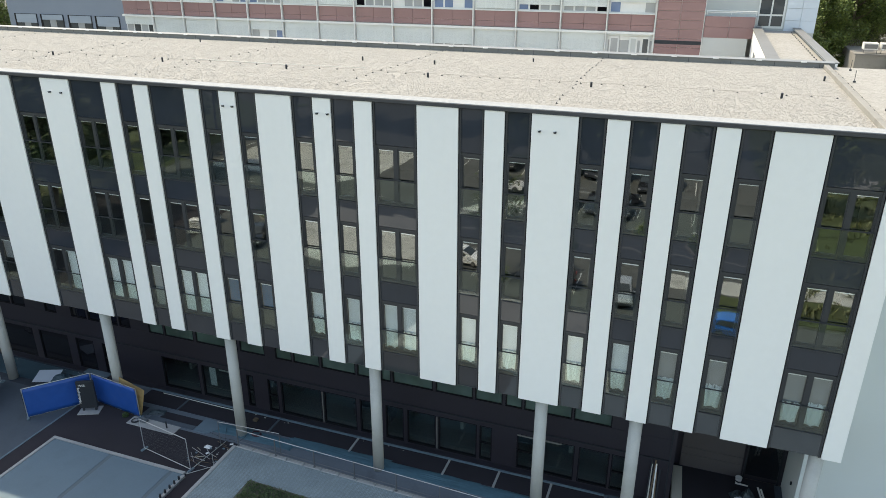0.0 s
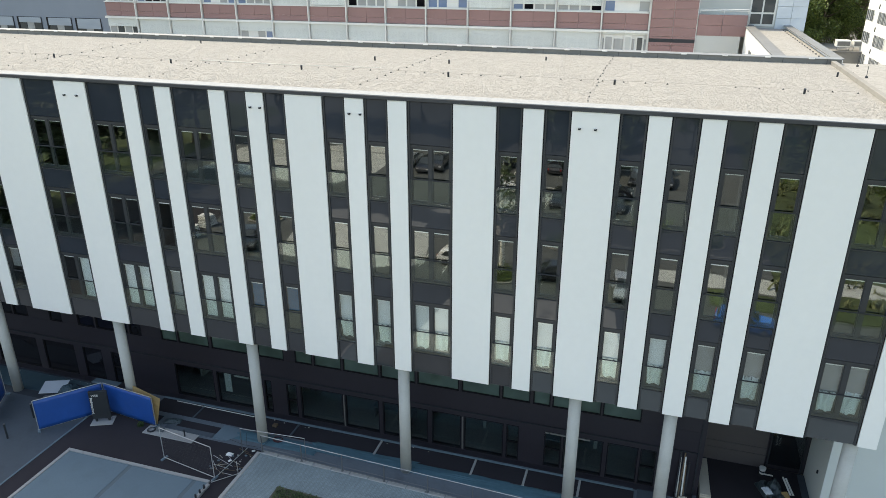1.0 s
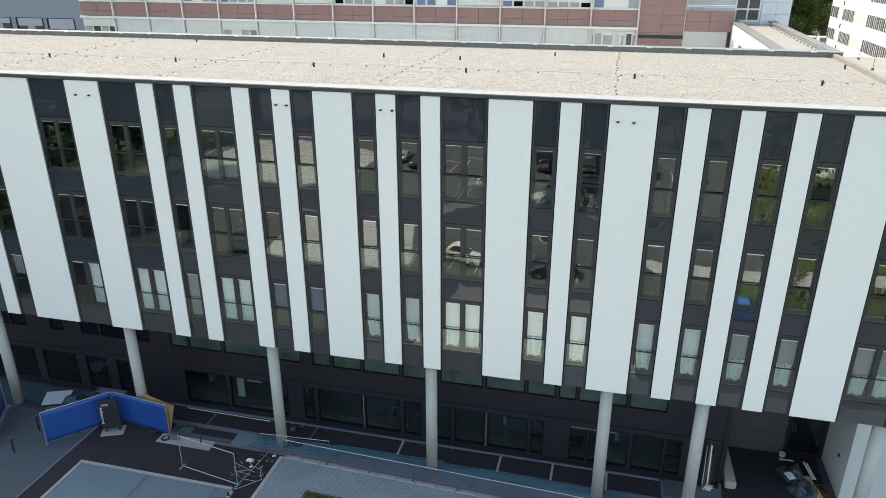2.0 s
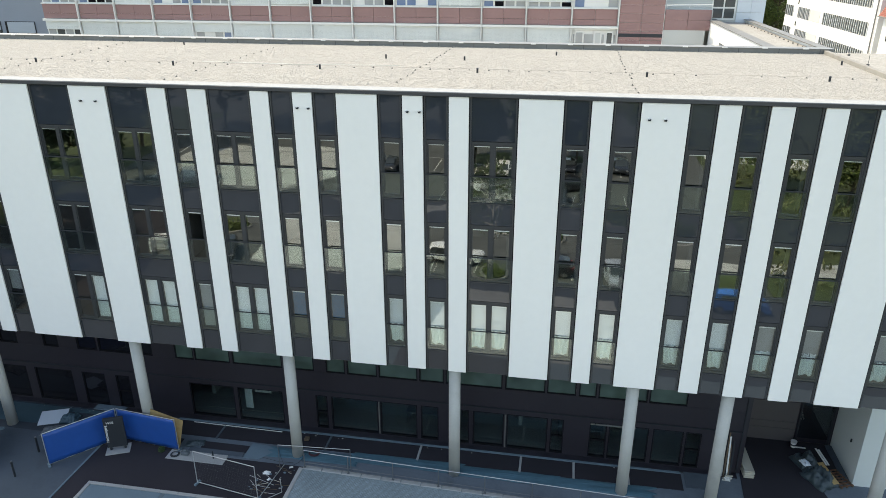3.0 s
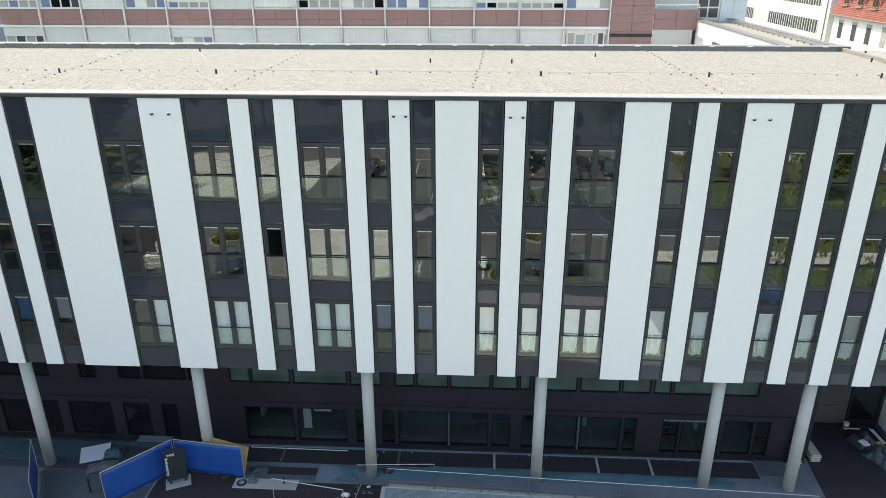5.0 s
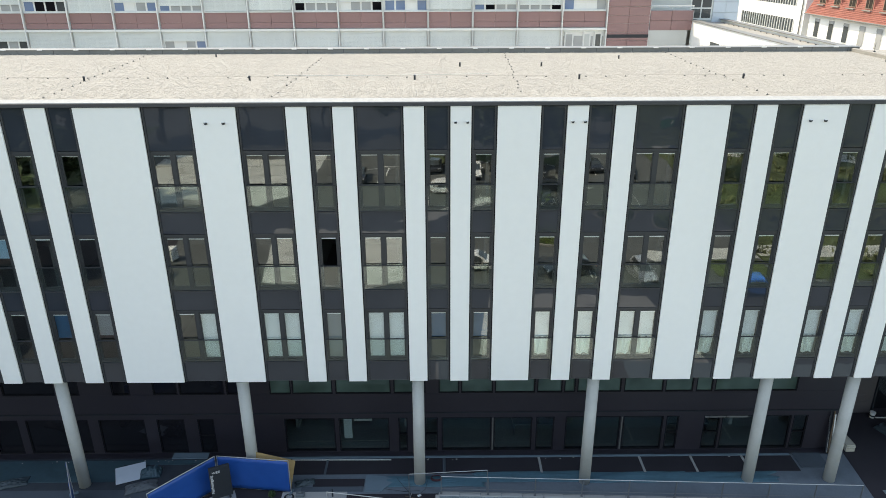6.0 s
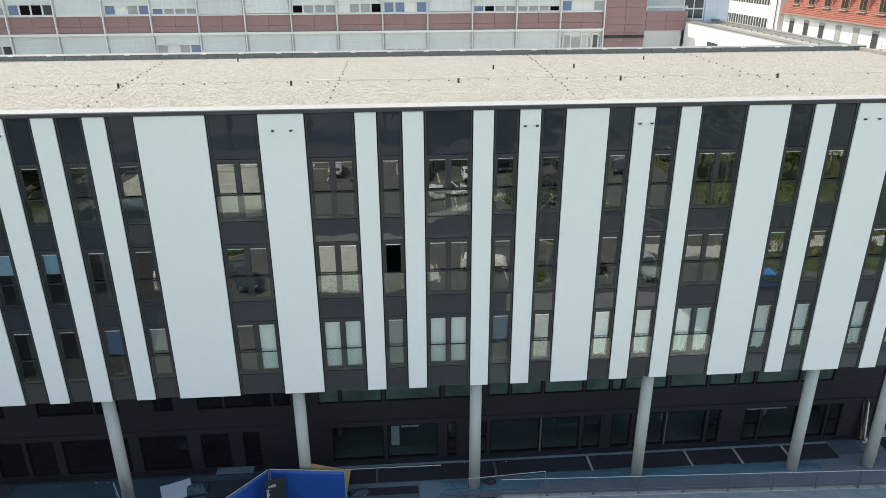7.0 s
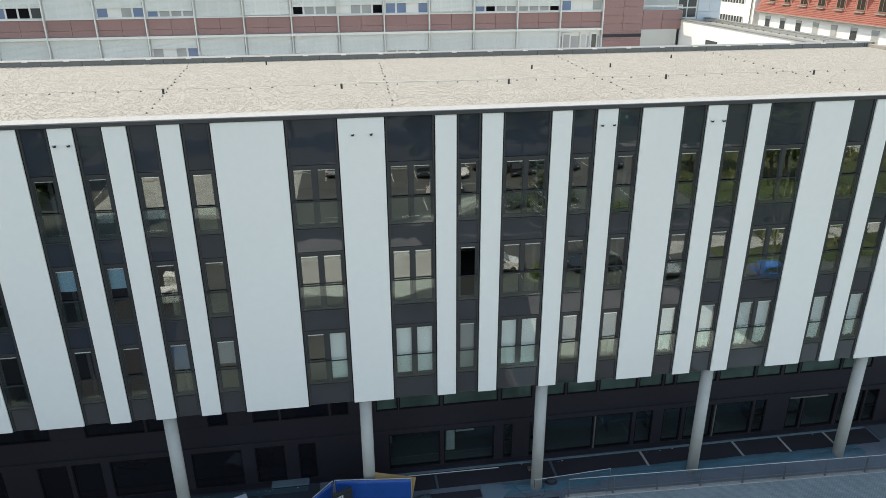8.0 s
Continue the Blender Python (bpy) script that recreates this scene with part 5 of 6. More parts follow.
for k, (x, y, h, s) in enumerate(((13.0, -27.0, 9.0, 3.2), (21.0, -22.0, 8.0, 2.8), (27.0, -33.0, 10, 3.4),
                                   (2.0, -47.0, 10, 3.3), (17.0, -56.0, 11, 3.6), (34.0, -14.0, 9, 3.2))):
    tree(x, y, G, h, s, 80 + k, "young street tree beside the car park", LEAF, 3600, 0.42)
# Those far left are added out of view, to darken mirrored windows and panels.
for k, (x, y, h, s) in enumerate(((-13.2, -33.6, 9.5, 3.6), (-19.8, -34.5, 9.0, 3.3), (-7.6, -34.0, 9.0, 3.2), (-60, 3.0, 15, 4.6), (-66, -6.0, 17, 5.2), (-72, 6.0, 16, 5.0), (-62, -14.0, 15, 4.8), (-74, -22.0, 18, 5.6), (-68, -34.0, 17, 5.2), (-61, -46.0, 17, 5.4),
                                   (-49, -47.0, 16, 5.2), (-38, -49.0, 15, 4.8), (-27, -48.0, 14, 4.6), (-15, -51.0, 14, 4.6), (-80, -8.0, 18, 5.6), (-57, 12.5, 12, 3.8))):
    tree(x, y, G, h, s, 220 + k, "tall dark broad-leaved tree added round the car park", LEAF_DARK, 7000, 0.62)
tree(-14.6, 0.5, G + 0.05, 10.5, 2.4, 411, "slender birch with thin foliage on a planted island", LEAF_DARK, 900, 0.3, BIRCH, "white birch trunk with bare limbs")

# ---- things on the ground in front ----
def fence_panel(p0, p1, group, cover, label, h=2.0):
    """Mobile site fence: tube frame, sheet or wire mesh, two feet."""
    a, b = Vector((*p0, G)), Vector((*p1, G))
    w = (b - a).length
    base = empty("site_fence_panel", a, label, "fence", group)
    base.rotation_euler = (0, 0, math.atan2(b.y - a.y, b.x - a.x))
    bm = bmesh.new()
    for s, e in (((0, 0, 0.05), (0, 0, h + 0.05)), ((w, 0, 0.05), (w, 0, h + 0.05)), ((0, 0, 0.12), (w, 0, 0.12)), ((0, 0, h + 0.05), (w, 0, h + 0.05))):
        add_tube(bm, s, e, 0.02, sides=8)
    part("frame", bm, STEEL_PALE, base, "pale galvanised tube frame")
    bm = bmesh.new()
    if cover == "blue":
        n = 24
        cols = []
        for i in range(n + 1):
            x = 0.03 + (w - 0.06) * i / n
            cols.append([bm.verts.new((x, -0.03 + 0.018 * math.sin(i * 1.1) * math.sin(j * 1.3 + 0.4), 0.13 + (h - 0.11) * j / 8)) for j in range(9)])
        for i in range(n):
            for j in range(8):
                bm.faces.new((cols[i][j], cols[i + 1][j], cols[i + 1][j + 1], cols[i][j + 1]))
        sheet = part("sheet", bm, BLUE_SHEET, base, "blue tarpaulin sheet", smooth=True)
        mod = sheet.modifiers.new("thick", "SOLIDIFY")
        mod.thickness = 0.006
    else:
        k = 0.07
        while k < w:
            add_tube(bm, (k, 0, 0.12), (k, 0, h + 0.05), 0.0013, sides=4, caps=False)
            k += 0.1
        k = 0.3
        while k < h:
            add_tube(bm, (0, 0, k), (w, 0, k), 0.0013, sides=4, caps=False)
            k += 0.22
        part("mesh", bm, STEEL, base, "thin wire mesh")
    for x in (0.0, w):
        bm = bmesh.new()
        add_box(bm, x - 0.07, x + 0.07, -0.22, 0.22, 0.0, 0.1, 0.02)
        part("foot", bm, SLAB, base, "concrete foot")
    return base


fence_panel((-34.95, 24.25), (-32.55, 26.95), "site fence", "blue", "blue-sheeted site fence panel standing beside the entrance sign")
fence_panel((-32.45, 26.98), (-28.75, 26.55), "site fence", "blue", "blue-sheeted site fence panel in front of a column")
fence_panel((-39.85, 26.6), (-38.05, 23.5), "site fence", "blue", "blue-sheeted site fence panel on grey paving")
fence_panel((-26.5, 24.3), (-22.95, 23.7), "site fence", "mesh", "wire mesh site fence panel beside the terrace")

# fallen fence frame with loose rods beside the kerb
fallen = empty("fallen_fence_frame", (-22.99, 23.42, G), "bent galvanised fence frame lying on dark ground", "fence")
O_F = Vector((-22.99, 23.42, G))
for p, q, r in (((-22.99, 23.42, 0.42), (-22.62, 26.35, 0.44), 0.021), ((-22.95, 23.36, 0.42), (-21.95, 24.35, 0.44), 0.018), ((-21.95, 24.35, 0.42), (-21.97, 24.36, 1.22), 0.018)):
    bm = bmesh.new()
    add_tube(bm, Vector(p) - O_F, Vector(q) - O_F, r, sides=8)
    part("tube", bm, STEEL_PALE, fallen)
for p, q in (((-24.09, 25.3), (-22.56, 24.79)), ((-23.69, 24.66), (-22.69, 24.57)), ((-23.0, 24.21), (-22.2, 24.18)), ((-23.35, 25.55), (-22.75, 25.1)), ((-23.9, 24.95), (-23.2, 24.3))):
    bm = bmesh.new()
    add_tube(bm, (0, 0, 0), (q[0] - p[0], q[1] - p[1], 0.02), 0.011, sides=6)
    tagged(part("metal_rod", bm, STEEL_PALE, at=(*p, G + 0.045)), "thin pale metal rod dropped on dark ground", "rod", "dropped rods")

# stele with its lettering, on a pale base
stele = empty("entrance_sign", (-32.1, 26.12, G), "dark entrance stele with white lettering on a pale base", "sign")
stele.rotation_euler = (0, 0, radians(24))
bm = bmesh.new()
add_box(bm, -0.62, 0.62, -0.42, 0.42, 0.0, 0.06, 0.01)
part("base_plate", bm, PALE_SHEET, stele, "pale concrete base plate")
bm = bmesh.new()
add_box(bm, -0.5, 0.5, -0.09, 0.09, 0.26, 2.1, 0.012)
part("board", bm, ANTHRACITE, stele, "dark metal board")
for x in (-0.36, 0.36):
    bm = bmesh.new()
    add_box(bm, x - 0.05, x + 0.05, -0.05, 0.05, 0.06, 0.27)
    part("leg", bm, ANTHRACITE, stele)


def lettering(text, size, parent, at, rot):
    c = bpy.data.curves.new("lettering", "FONT")
    c.body, c.size, c.extrude = text, size, 0.004
    c.materials.append(BRIGHT_WALL)
    ob = new("lettering", c)
    ob.parent, ob.location, ob.rotation_euler = parent, at, rot
    ob["label"] = "white lettering"


lettering("WEE", 0.19, stele, (-0.36, -0.096, 1.78), (radians(90), 0, 0))
lettering("Nachteingang", 0.2, stele, (-0.36, -0.096, 0.62), (radians(90), radians(-90), 0))

# boards, sheets and tarpaulins
osb = bmesh.new()
add_box(osb, 0, 2.3, 0, 0.022, 0, 1.7)
ob = part("chipboard_sheet", osb, OSB, at=(-31.05, 27.0, G + 0.5))
ob.rotation_euler = (radians(-8), radians(10), radians(-7))
tagged(ob, "yellow chipboard sheet leaning behind the blue fence", "board")
bm = bmesh.new()
add_box(bm, 0, 1.5, 0, 1.15, 0, 0.02)
ob = part("white_board", bm, BLUE_WHITE, at=(-38.0, 27.25, G + 0.02))
ob.rotation_euler = (radians(9), 0, radians(22))
tagged(ob, "pale board lying on the paving", "board")


def heap(name, size, seed, mat, at, label, category, turn=0.0):
    """A crumpled sheet lying over something: a low mound with folds."""
    r = random.Random(seed)
    bm = bmesh.new()
    bmesh.ops.create_grid(bm, x_segments=34, y_segments=26, size=1)
    off = Vector((r.uniform(0, 50), r.uniform(0, 50), 0))
    for v in bm.verts:
        d = max(0.0, 1 - v.co.x ** 2) * max(0.0, 1 - v.co.y ** 2)
        p = v.co * 2.2 + off
        fold = noise.noise(p * 0.7) * 0.45 + (0.35 - abs(noise.noise(p * 1.5)) * 0.75) + noise.noise(p * 3.2) * 0.09
        v.co.z = d ** 0.6 * (0.45 + fold) * size[2] - (1 - d) * 0.04 * size[2]
        edge = 1 + 0.16 * noise.noise(p * 0.9 + Vector((0, 0, 7)))
        v.co.x *= size[0] * edge
        v.co.y *= size[1] * edge
    ob = part(name, bm, mat, at=at, smooth=True)
    mod = ob.modifiers.new("thick", "SOLIDIFY")
    mod.thickness = 0.012
    ob.rotation_euler = (0, 0, turn)
    return tagged(ob, label, category)


heap("tarpaulin", (0.8, 0.35, 0.25), 9, TEAL_DARK, (-43.5, 27.4, G + 0.03), "dark crumpled sheet on the walkway", "tarpaulin", 0.3)
heap("tarpaulin", (0.55, 0.42, 0.5), 3, TEAL_FLAT, (-36.5, 28.15, G + 0.03), "crumpled teal tarpaulin on the paving", "tarpaulin", 0.2)
heap("tarpaulin", (0.8, 0.38, 0.3), 5, GREY_TARP, (-36.6, 27.1, G + 0.03), "crumpled grey sheet beside the white board", "tarpaulin", 0.35)
heap("tarpaulin", (0.5, 0.25, 0.2), 8, TEAL_DARK, (-28.2, 27.3, G + 0.03), "small dark crumpled sheet behind the fence", "tarpaulin", 0.3)
heap("tarpaulin", (0.55, 0.75, 0.95), 12, TEAL_DARK, (4.75, 31.05, G + 0.03), "dark teal tarpaulin over building material in the passage", "tarpaulin", 0.3)
heap("tarpaulin", (0.62, 0.8, 0.85), 15, TEAL_DARK, (5.05, 30.0, G + 0.03), "crumpled dark teal tarpaulin beside leaning boards", "tarpaulin", 0.5)
heap("plastic_rag", (0.2, 0.26, 0.2), 71, BLUE_WHITE, (4.42, 30.55, G + 0.55), "pale crumpled sheet lying on the tarpaulin", "rag", 0.4)
# long teal membrane on the walkway
for k, (x0, x1, y, seed) in enumerate(((-24.0, -19.0, 27.35, 21), (-19.3, -13.2, 27.65, 22), (-13.6, -8.2, 27.55, 23), (-8.6, -3.5, 27.5, 24))):
    heap("membrane_strip", ((x1 - x0) / 2, 0.42, 0.06), seed, TEAL, ((x0 + x1) / 2, y, G + 0.035), "teal membrane strip along the dark beds", "membrane", 0.0)
bm = bmesh.new()
add_box(bm, -46.0, -38.2, 27.5, 29.2, G - 0.01, G + 0.012)
add_box(bm, -38.2, -33.9, 28.84, 29.2, G - 0.01, G + 0.012)
tagged(part("membrane_strip", bm, TEAL_FLAT), "flat teal membrane below the glazed wall", "membrane", kind="structure")

# white pads with small things
bm = bmesh.new()
add_box(bm, -29.2, -25.9, 25.85, 26.6, G, G + 0.05, 0.01)
tagged(part("pale_slab", bm, PALE_SHEET), "pale concrete slab on dark asphalt", "slab")
bm = bmesh.new()
for k in range(3):
    ring_r = 0.24 - 0.03 * k
    for i in range(20):
        a0, a1 = i * 2 * math.pi / 20, (i + 1) * 2 * math.pi / 20
        add_tube(bm, (ring_r * math.cos(a0), ring_r * math.sin(a0), 0.02 * k), (ring_r * math.cos(a1), ring_r * math.sin(a1), 0.02 * k), 0.018, sides=5, caps=False)
tagged(part("cable_coil", bm, ANTHRACITE, at=(-28.8, 26.2, G + 0.07)), "black coiled cable on the pale slab", "cable")
bm = bmesh.new()
add_box(bm, -0.22, 0.22, -0.14, 0.14, 0, 0.2, 0.03)
add_box(bm, -0.1, 0.1, -0.05, 0.05, 0.2, 0.3, 0.02)
tagged(part("tool_case", bm, GREY_TARP, at=(-28.25, 26.3, G + 0.05)), "small grey tool case on the pale slab", "case")
bm = bmesh.new()
add_tube(bm, (0, 0, 0), (0, 0, 0.45), 0.04, sides=10)
tagged(part("ground_post", bm, ANTHRACITE, at=(-26.6, 26.25, G + 0.05)), "short black post on the pale slab", "post")
for k, (x, y) in enumerate(((-36.3, 25.2), (-36.15, 23.2))):
    bol = empty("bollard", (x, y, G), "slim black steel bollard on grey paving", "bollard", "bollards")
    bm = bmesh.new()
    add_tube(bm, (0, 0, 0), (0, 0, 0.95), 0.055, sides=14)
    part("post", bm, ANTHRACITE, bol)
    bm = bmesh.new()
    add_tube(bm, (0, 0, 0.95), (0, 0, 1.0), 0.058, 0.045, 14)
    part("cap", bm, STEEL, bol, "grey cap")
bm = bmesh.new()
add_tube(bm, (0, 0, 0), (5.4, -0.05, 0.0), 0.022, sides=8)
tagged(part("white_pipe", bm, OFFWHITE, at=(-29.2, 29.1, G + 0.051)), "long white pipe lying along the wall", "pipe")
rr = random.Random(31)
for k in range(26):
    x, y = rr.uniform(-23.8, -21.6), rr.uniform(24.3, 26.1)
    bm = bmesh.new()
    if k % 2:
        add_tube(bm, (0, 0, 0), (rr.uniform(-0.9, 0.9), rr.uniform(-0.5, 0.5), rr.uniform(0.0, 0.25)), 0.016, sides=5)
        tagged(part("wood_lath", bm, DARK_LATH if k % 3 else PLANK, at=(x, y, G + 0.03)), "thin lath dropped on dark ground", "lath", "dropped laths")
    else:
        s = rr.uniform(0.02, 0.07)
        bmesh.ops.create_icosphere(bm, subdivisions=1, radius=s, matrix=Matrix.Diagonal((1.4, 1, 0.6, 1)))
        tagged(part("rubble_piece", bm, PALE_SHEET if k % 4 else SLAB, at=(x, y, G + 0.012 + s * 0.5)), "pale piece of rubble on dark ground", "rubble", "rubble")
for k in range(30):
    bm = bmesh.new()
    s = rr.uniform(0.015, 0.04)
    bmesh.ops.create_icosphere(bm, subdivisions=1, radius=s, matrix=Matrix.Diagonal((1.5, 1, 0.6, 1)))
    tagged(part("rubble_piece", bm, PALE_SHEET, at=(rr.uniform(-44, -3), rr.uniform(29.0, 29.18), G + 0.028 + s * 0.4)), "pale piece of rubble below the glazed wall", "rubble", "rubble")

# passage: stacked planks, bucket, boards
stack = empty("plank_stack", (1.43, 30.95, G), "long pale planks stacked along the passage wall", "planks")
for k in range(5):
    bm = bmesh.new()
    add_box(bm, -0.25, 0.25, -1.46, 1.46, 0.03 + k * 0.085, 0.105 + k * 0.085, 0.008)
    pl = part("plank", bm, PLANK, stack, at=(0.015 * (k % 2), 0.03 * (k % 3) - 0.03, 0))
    pl.rotation_euler = (0, 0, 0.03 + 0.008 * (k % 2))
profiles = empty("profile_bundle", (0.5, 29.4, G), "bundle of dark and white profiles leaning on the end wall", "profiles")
lean = random.Random(52)
for k in range(7):
    bm = bmesh.new()
    top = lean.uniform(1.9, 2.6)
    add_box(bm, -0.035, 0.035, -0.02, 0.02, 0, top, 0.004)
    pr = part("profile", bm, (ANTHRACITE, OFFWHITE, DARK_LATH)[k % 3], profiles, at=(-0.46 + 0.075 * k, lean.uniform(-0.06, 0.02), 0.02))
    pr.rotation_euler = (radians(-8.5), radians(lean.uniform(-2, 2)), 0)
for k in range(6):
    bm = bmesh.new()
    add_box(bm, -0.2, 0.2, -0.045, 0.045, 0, 0.05, 0.006)
    ob = part("board_offcut", bm, (OFFWHITE, PLANK)[k % 2], at=(0.3 + 0.05 * (k % 3), 29.12 + 0.03 * (k % 2), G + 0.003 + 0.051 * k))
    ob.rotation_euler = (0, 0, lean.uniform(-0.5, 0.5))
    tagged(ob, "short white offcut piled at the end wall", "board", "board offcuts")
bucket = empty("bucket", (4.45, 32.6, G), "white plastic bucket with a dark band", "bucket")
bm = bmesh.new()
add_tube(bm, (0, 0, 0), (0, 0, 0.36), 0.13, 0.16, 18)
part("body", bm, BRIGHT_WALL, bucket)
bm = bmesh.new()
add_tube(bm, (0, 0, 0.13), (0, 0, 0.23), 0.148, 0.154, 18, caps=False)
part("band", bm, ANTHRACITE, bucket, "dark printed band")
bm = bmesh.new()
add_tube(bm, (0, 0, 0.36), (0, 0, 0.39), 0.17, 0.17, 18)
part("lid", bm, OFFWHITE, bucket)
for a, b, w, mat, label in (((4.25, 32.02, 0.52), (4.85, 31.95, 0.56), 0.05, OFFWHITE, "narrow white board lying on the tarpaulin"),
                            ((5.28, 31.8, 0.72), (5.52, 30.62, 0.58), 0.045, OFFWHITE, "narrow white board leaning on the tarpaulin"),
                            ((5.42, 31.75, 0.70), (5.66, 30.7, 0.54), 0.045, OFFWHITE, "narrow white board leaning on the tarpaulin"),
                            ((5.22, 30.75, 0.62), (5.68, 29.45, 0.36), 0.16, OSB, "wide chipboard strip lying over the tarpaulin")):
    a, b = Vector(a), Vector(b)
    bm = bmesh.new()
    add_box(bm, -w, w, -0.012, 0.012, 0, (b - a).length, 0.003)
    ob = part("board_offcut", bm, mat, at=a + Vector((0, 0, G)) - Vector((0, 0, 0.1)))
    ob.rotation_euler = (b - a).to_track_quat("Z", "Y").to_euler()
    tagged(ob, label, "board", "board offcuts")
pallet = empty("pallet", (6.02, 30.15, G), "brown wooden pallet beside the tarpaulin", "pallet")
pallet.rotation_euler = (0, 0, 0.4)
for k in range(7):
    bm = bmesh.new()
    add_box(bm, -0.36, 0.36, -0.04, 0.04, 0.1, 0.125)
    part("slat", bm, RUST_WOOD, pallet, at=(0, -0.6 + k * 0.2, 0))
for x in (-0.32, 0, 0.32):
    bm = bmesh.new()
    add_box(bm, x - 0.04, x + 0.04, -0.65, 0.65, 0.0, 0.1)
    part("bearer", bm, DARK_LATH, pallet)


# ---- cars that mirror in the glass ----
def car(x, y, turn, paint, label):
    base = empty("car", (x, y, G + 0.05), label, "car", "parked cars")
    base.rotation_euler = (0, 0, radians(turn))
    prof = [(-2.1, 0.35), (-2.13, 0.75), (-1.95, 0.98), (-1.75, 1.3), (-1.2, 1.47), (0.1, 1.48), (0.95, 1.02), (1.85, 0.86), (2.12, 0.65), (2.14, 0.35)]
    bm = bmesh.new()
    rows = []
    for side, inset in ((-0.86, 0.0), (-0.7, 1.0), (0.7, 1.0), (0.86, 0.0)):
        rows.append([bm.verts.new((px, (side if pz < 1.0 else side * 0.86), pz if inset else min(pz, 0.98 + (pz - 0.98) * 0.9))) for px, pz in prof])
    for a, b in zip(rows, rows[1:]):
        for i in range(len(prof) - 1):
            bm.faces.new((a[i], a[i + 1], b[i + 1], b[i]))
        bm.faces.new((a[0], b[0], b[-1], a[-1]))
    bm.faces.new(rows[0])
    bm.faces.new(rows[-1])
    bmesh.ops.recalc_face_normals(bm, faces=bm.faces)
    part("body", bm, paint, base)
    bm = bmesh.new()
    for s in (-1, 1):
        v = [bm.verts.new(p) for p in ((-1.6, s * 0.868, 1.0), (0.75, s * 0.868, 1.0), (0.1, s * 0.77, 1.4), (-1.2, s * 0.77, 1.4))]
        bm.faces.new(v)
    part("side_window", bm, FAR_GLASS, base, "dark side windows")
    bm = bmesh.new()
    bm.faces.new([bm.verts.new(p) for p in ((0.98, -0.66, 1.04), (0.98, 0.66, 1.04), (0.2, 0.58, 1.455), (0.2, -0.58, 1.455))])
    part("windscreen", bm, FAR_GLASS, base, "dark windscreen")
    bm = bmesh.new()
    bm.faces.new([bm.verts.new(p) for p in ((-1.96, -0.66, 1.0), (-1.78, -0.58, 1.29), (-1.78, 0.58, 1.29), (-1.96, 0.66, 1.0))])
    bmesh.ops.translate(bm, vec=(-0.02, 0, 0.01), verts=bm.verts)
    part("rear_window", bm, FAR_GLASS, base, "dark rear window")
    for s in (-1, 1):
        bm = bmesh.new()
        add_box(bm, 2.02, 2.15, s * 0.62 - 0.17, s * 0.62 + 0.17, 0.60, 0.74, 0.02)
        part("headlight", bm, CAR_SILVER, base, "clear headlight")
        bm = bmesh.new()
        add_box(bm, -2.15, -2.05, s * 0.68 - 0.12, s * 0.68 + 0.12, 0.68, 0.9, 0.02)
        part("tail_light", bm, TAIL_RED, base, "red tail light")
        bm = bmesh.new()
        add_box(bm, 0.62, 0.78, s * 0.97 - 0.09, s * 0.97 + 0.09, 0.98, 1.1, 0.02)
        part("wing_mirror", bm, paint, base)
    for x0, x1 in ((2.1, 2.19), (-2.19, -2.1)):
        bm = bmesh.new()
        add_box(bm, x0, x1, -0.8, 0.8, 0.36, 0.56, 0.03)
        part("bumper", bm, ANTHRACITE, base, "dark bumper")
    for wx in (-1.3, 1.35):
        for s in (-1, 1):
            bm = bmesh.new()
            add_tube(bm, (wx, s * 0.7, 0.31), (wx, s * 0.885, 0.31), 0.31, sides=16)
            wheel = part("tyre", bm, ANTHRACITE, base, "black tyre")
            bm = bmesh.new()
            add_tube(bm, (wx, s * 0.88, 0.31), (wx, s * 0.9, 0.31), 0.19, sides=12)
            part("rim", bm, ALU, wheel, "grey rim")
    return base


TAIL_RED = material("red_lamp_plastic", (0.35, 0.01, 0.012), 0.3, spread=0.05)
CAR_WHITE = material("white_car_paint", (0.8, 0.8, 0.8), 0.25, spread=0.02, coat=0.6)
CAR_DARK = material("dark_car_paint", (0.02, 0.022, 0.028), 0.25, spread=0.05, coat=0.6)
CAR_BLUE = material("blue_car_paint", (0.02, 0.14, 0.5), 0.25, spread=0.05, coat=0.6)
CAR_SILVER = material("silver_car_paint", (0.45, 0.46, 0.48), 0.3, metal=0.4, spread=0.04, coat=0.6)
PARKED = [(-18.2, -1.2, 8, CAR_WHITE, "white hatchback parked on the car park"),
          (-9.9, 0.2, 172, CAR_DARK, "black car parked on the car park"), (-4.1, 1.0, 84, CAR_SILVER, "silver car parked on the car park"),
          (4.8, 4.4, 6, CAR_BLUE, "bright blue car parked beside the lawn"), (-19.7, -22.4, 4, CAR_WHITE, "white car in the near parking row"),
          (-7.2, -23.4, 2, CAR_DARK, "black car in the near parking row"), (10.6, -35.6, 96, CAR_DARK, "black car in the far parking row"), (-38.6, 0.6, 70, CAR_DARK, "black car parked beside the plaza"),
          (-17.0, -28.6, 88, CAR_WHITE, "white car in the far parking row")]
PARKED += [(x, y, turn, CAR_DARK, "black car in the far parking row") for x, y, turn in
           ((-21.2, -31.2, 92), (-30.2, -29.5, 90), (-11.5, -31.5, 88), (-5.0, -29.0, 92), (3.4, -30.6, 100), (-14.2, -31.0, 270), (-8.4, -31.2, 90), (-1.8, -31.0, 90))]
PARKED += [(x, y, turn, CAR_SILVER, "silver car in the far parking row") for x, y, turn in ((-33.0, -31.6, 270),)]
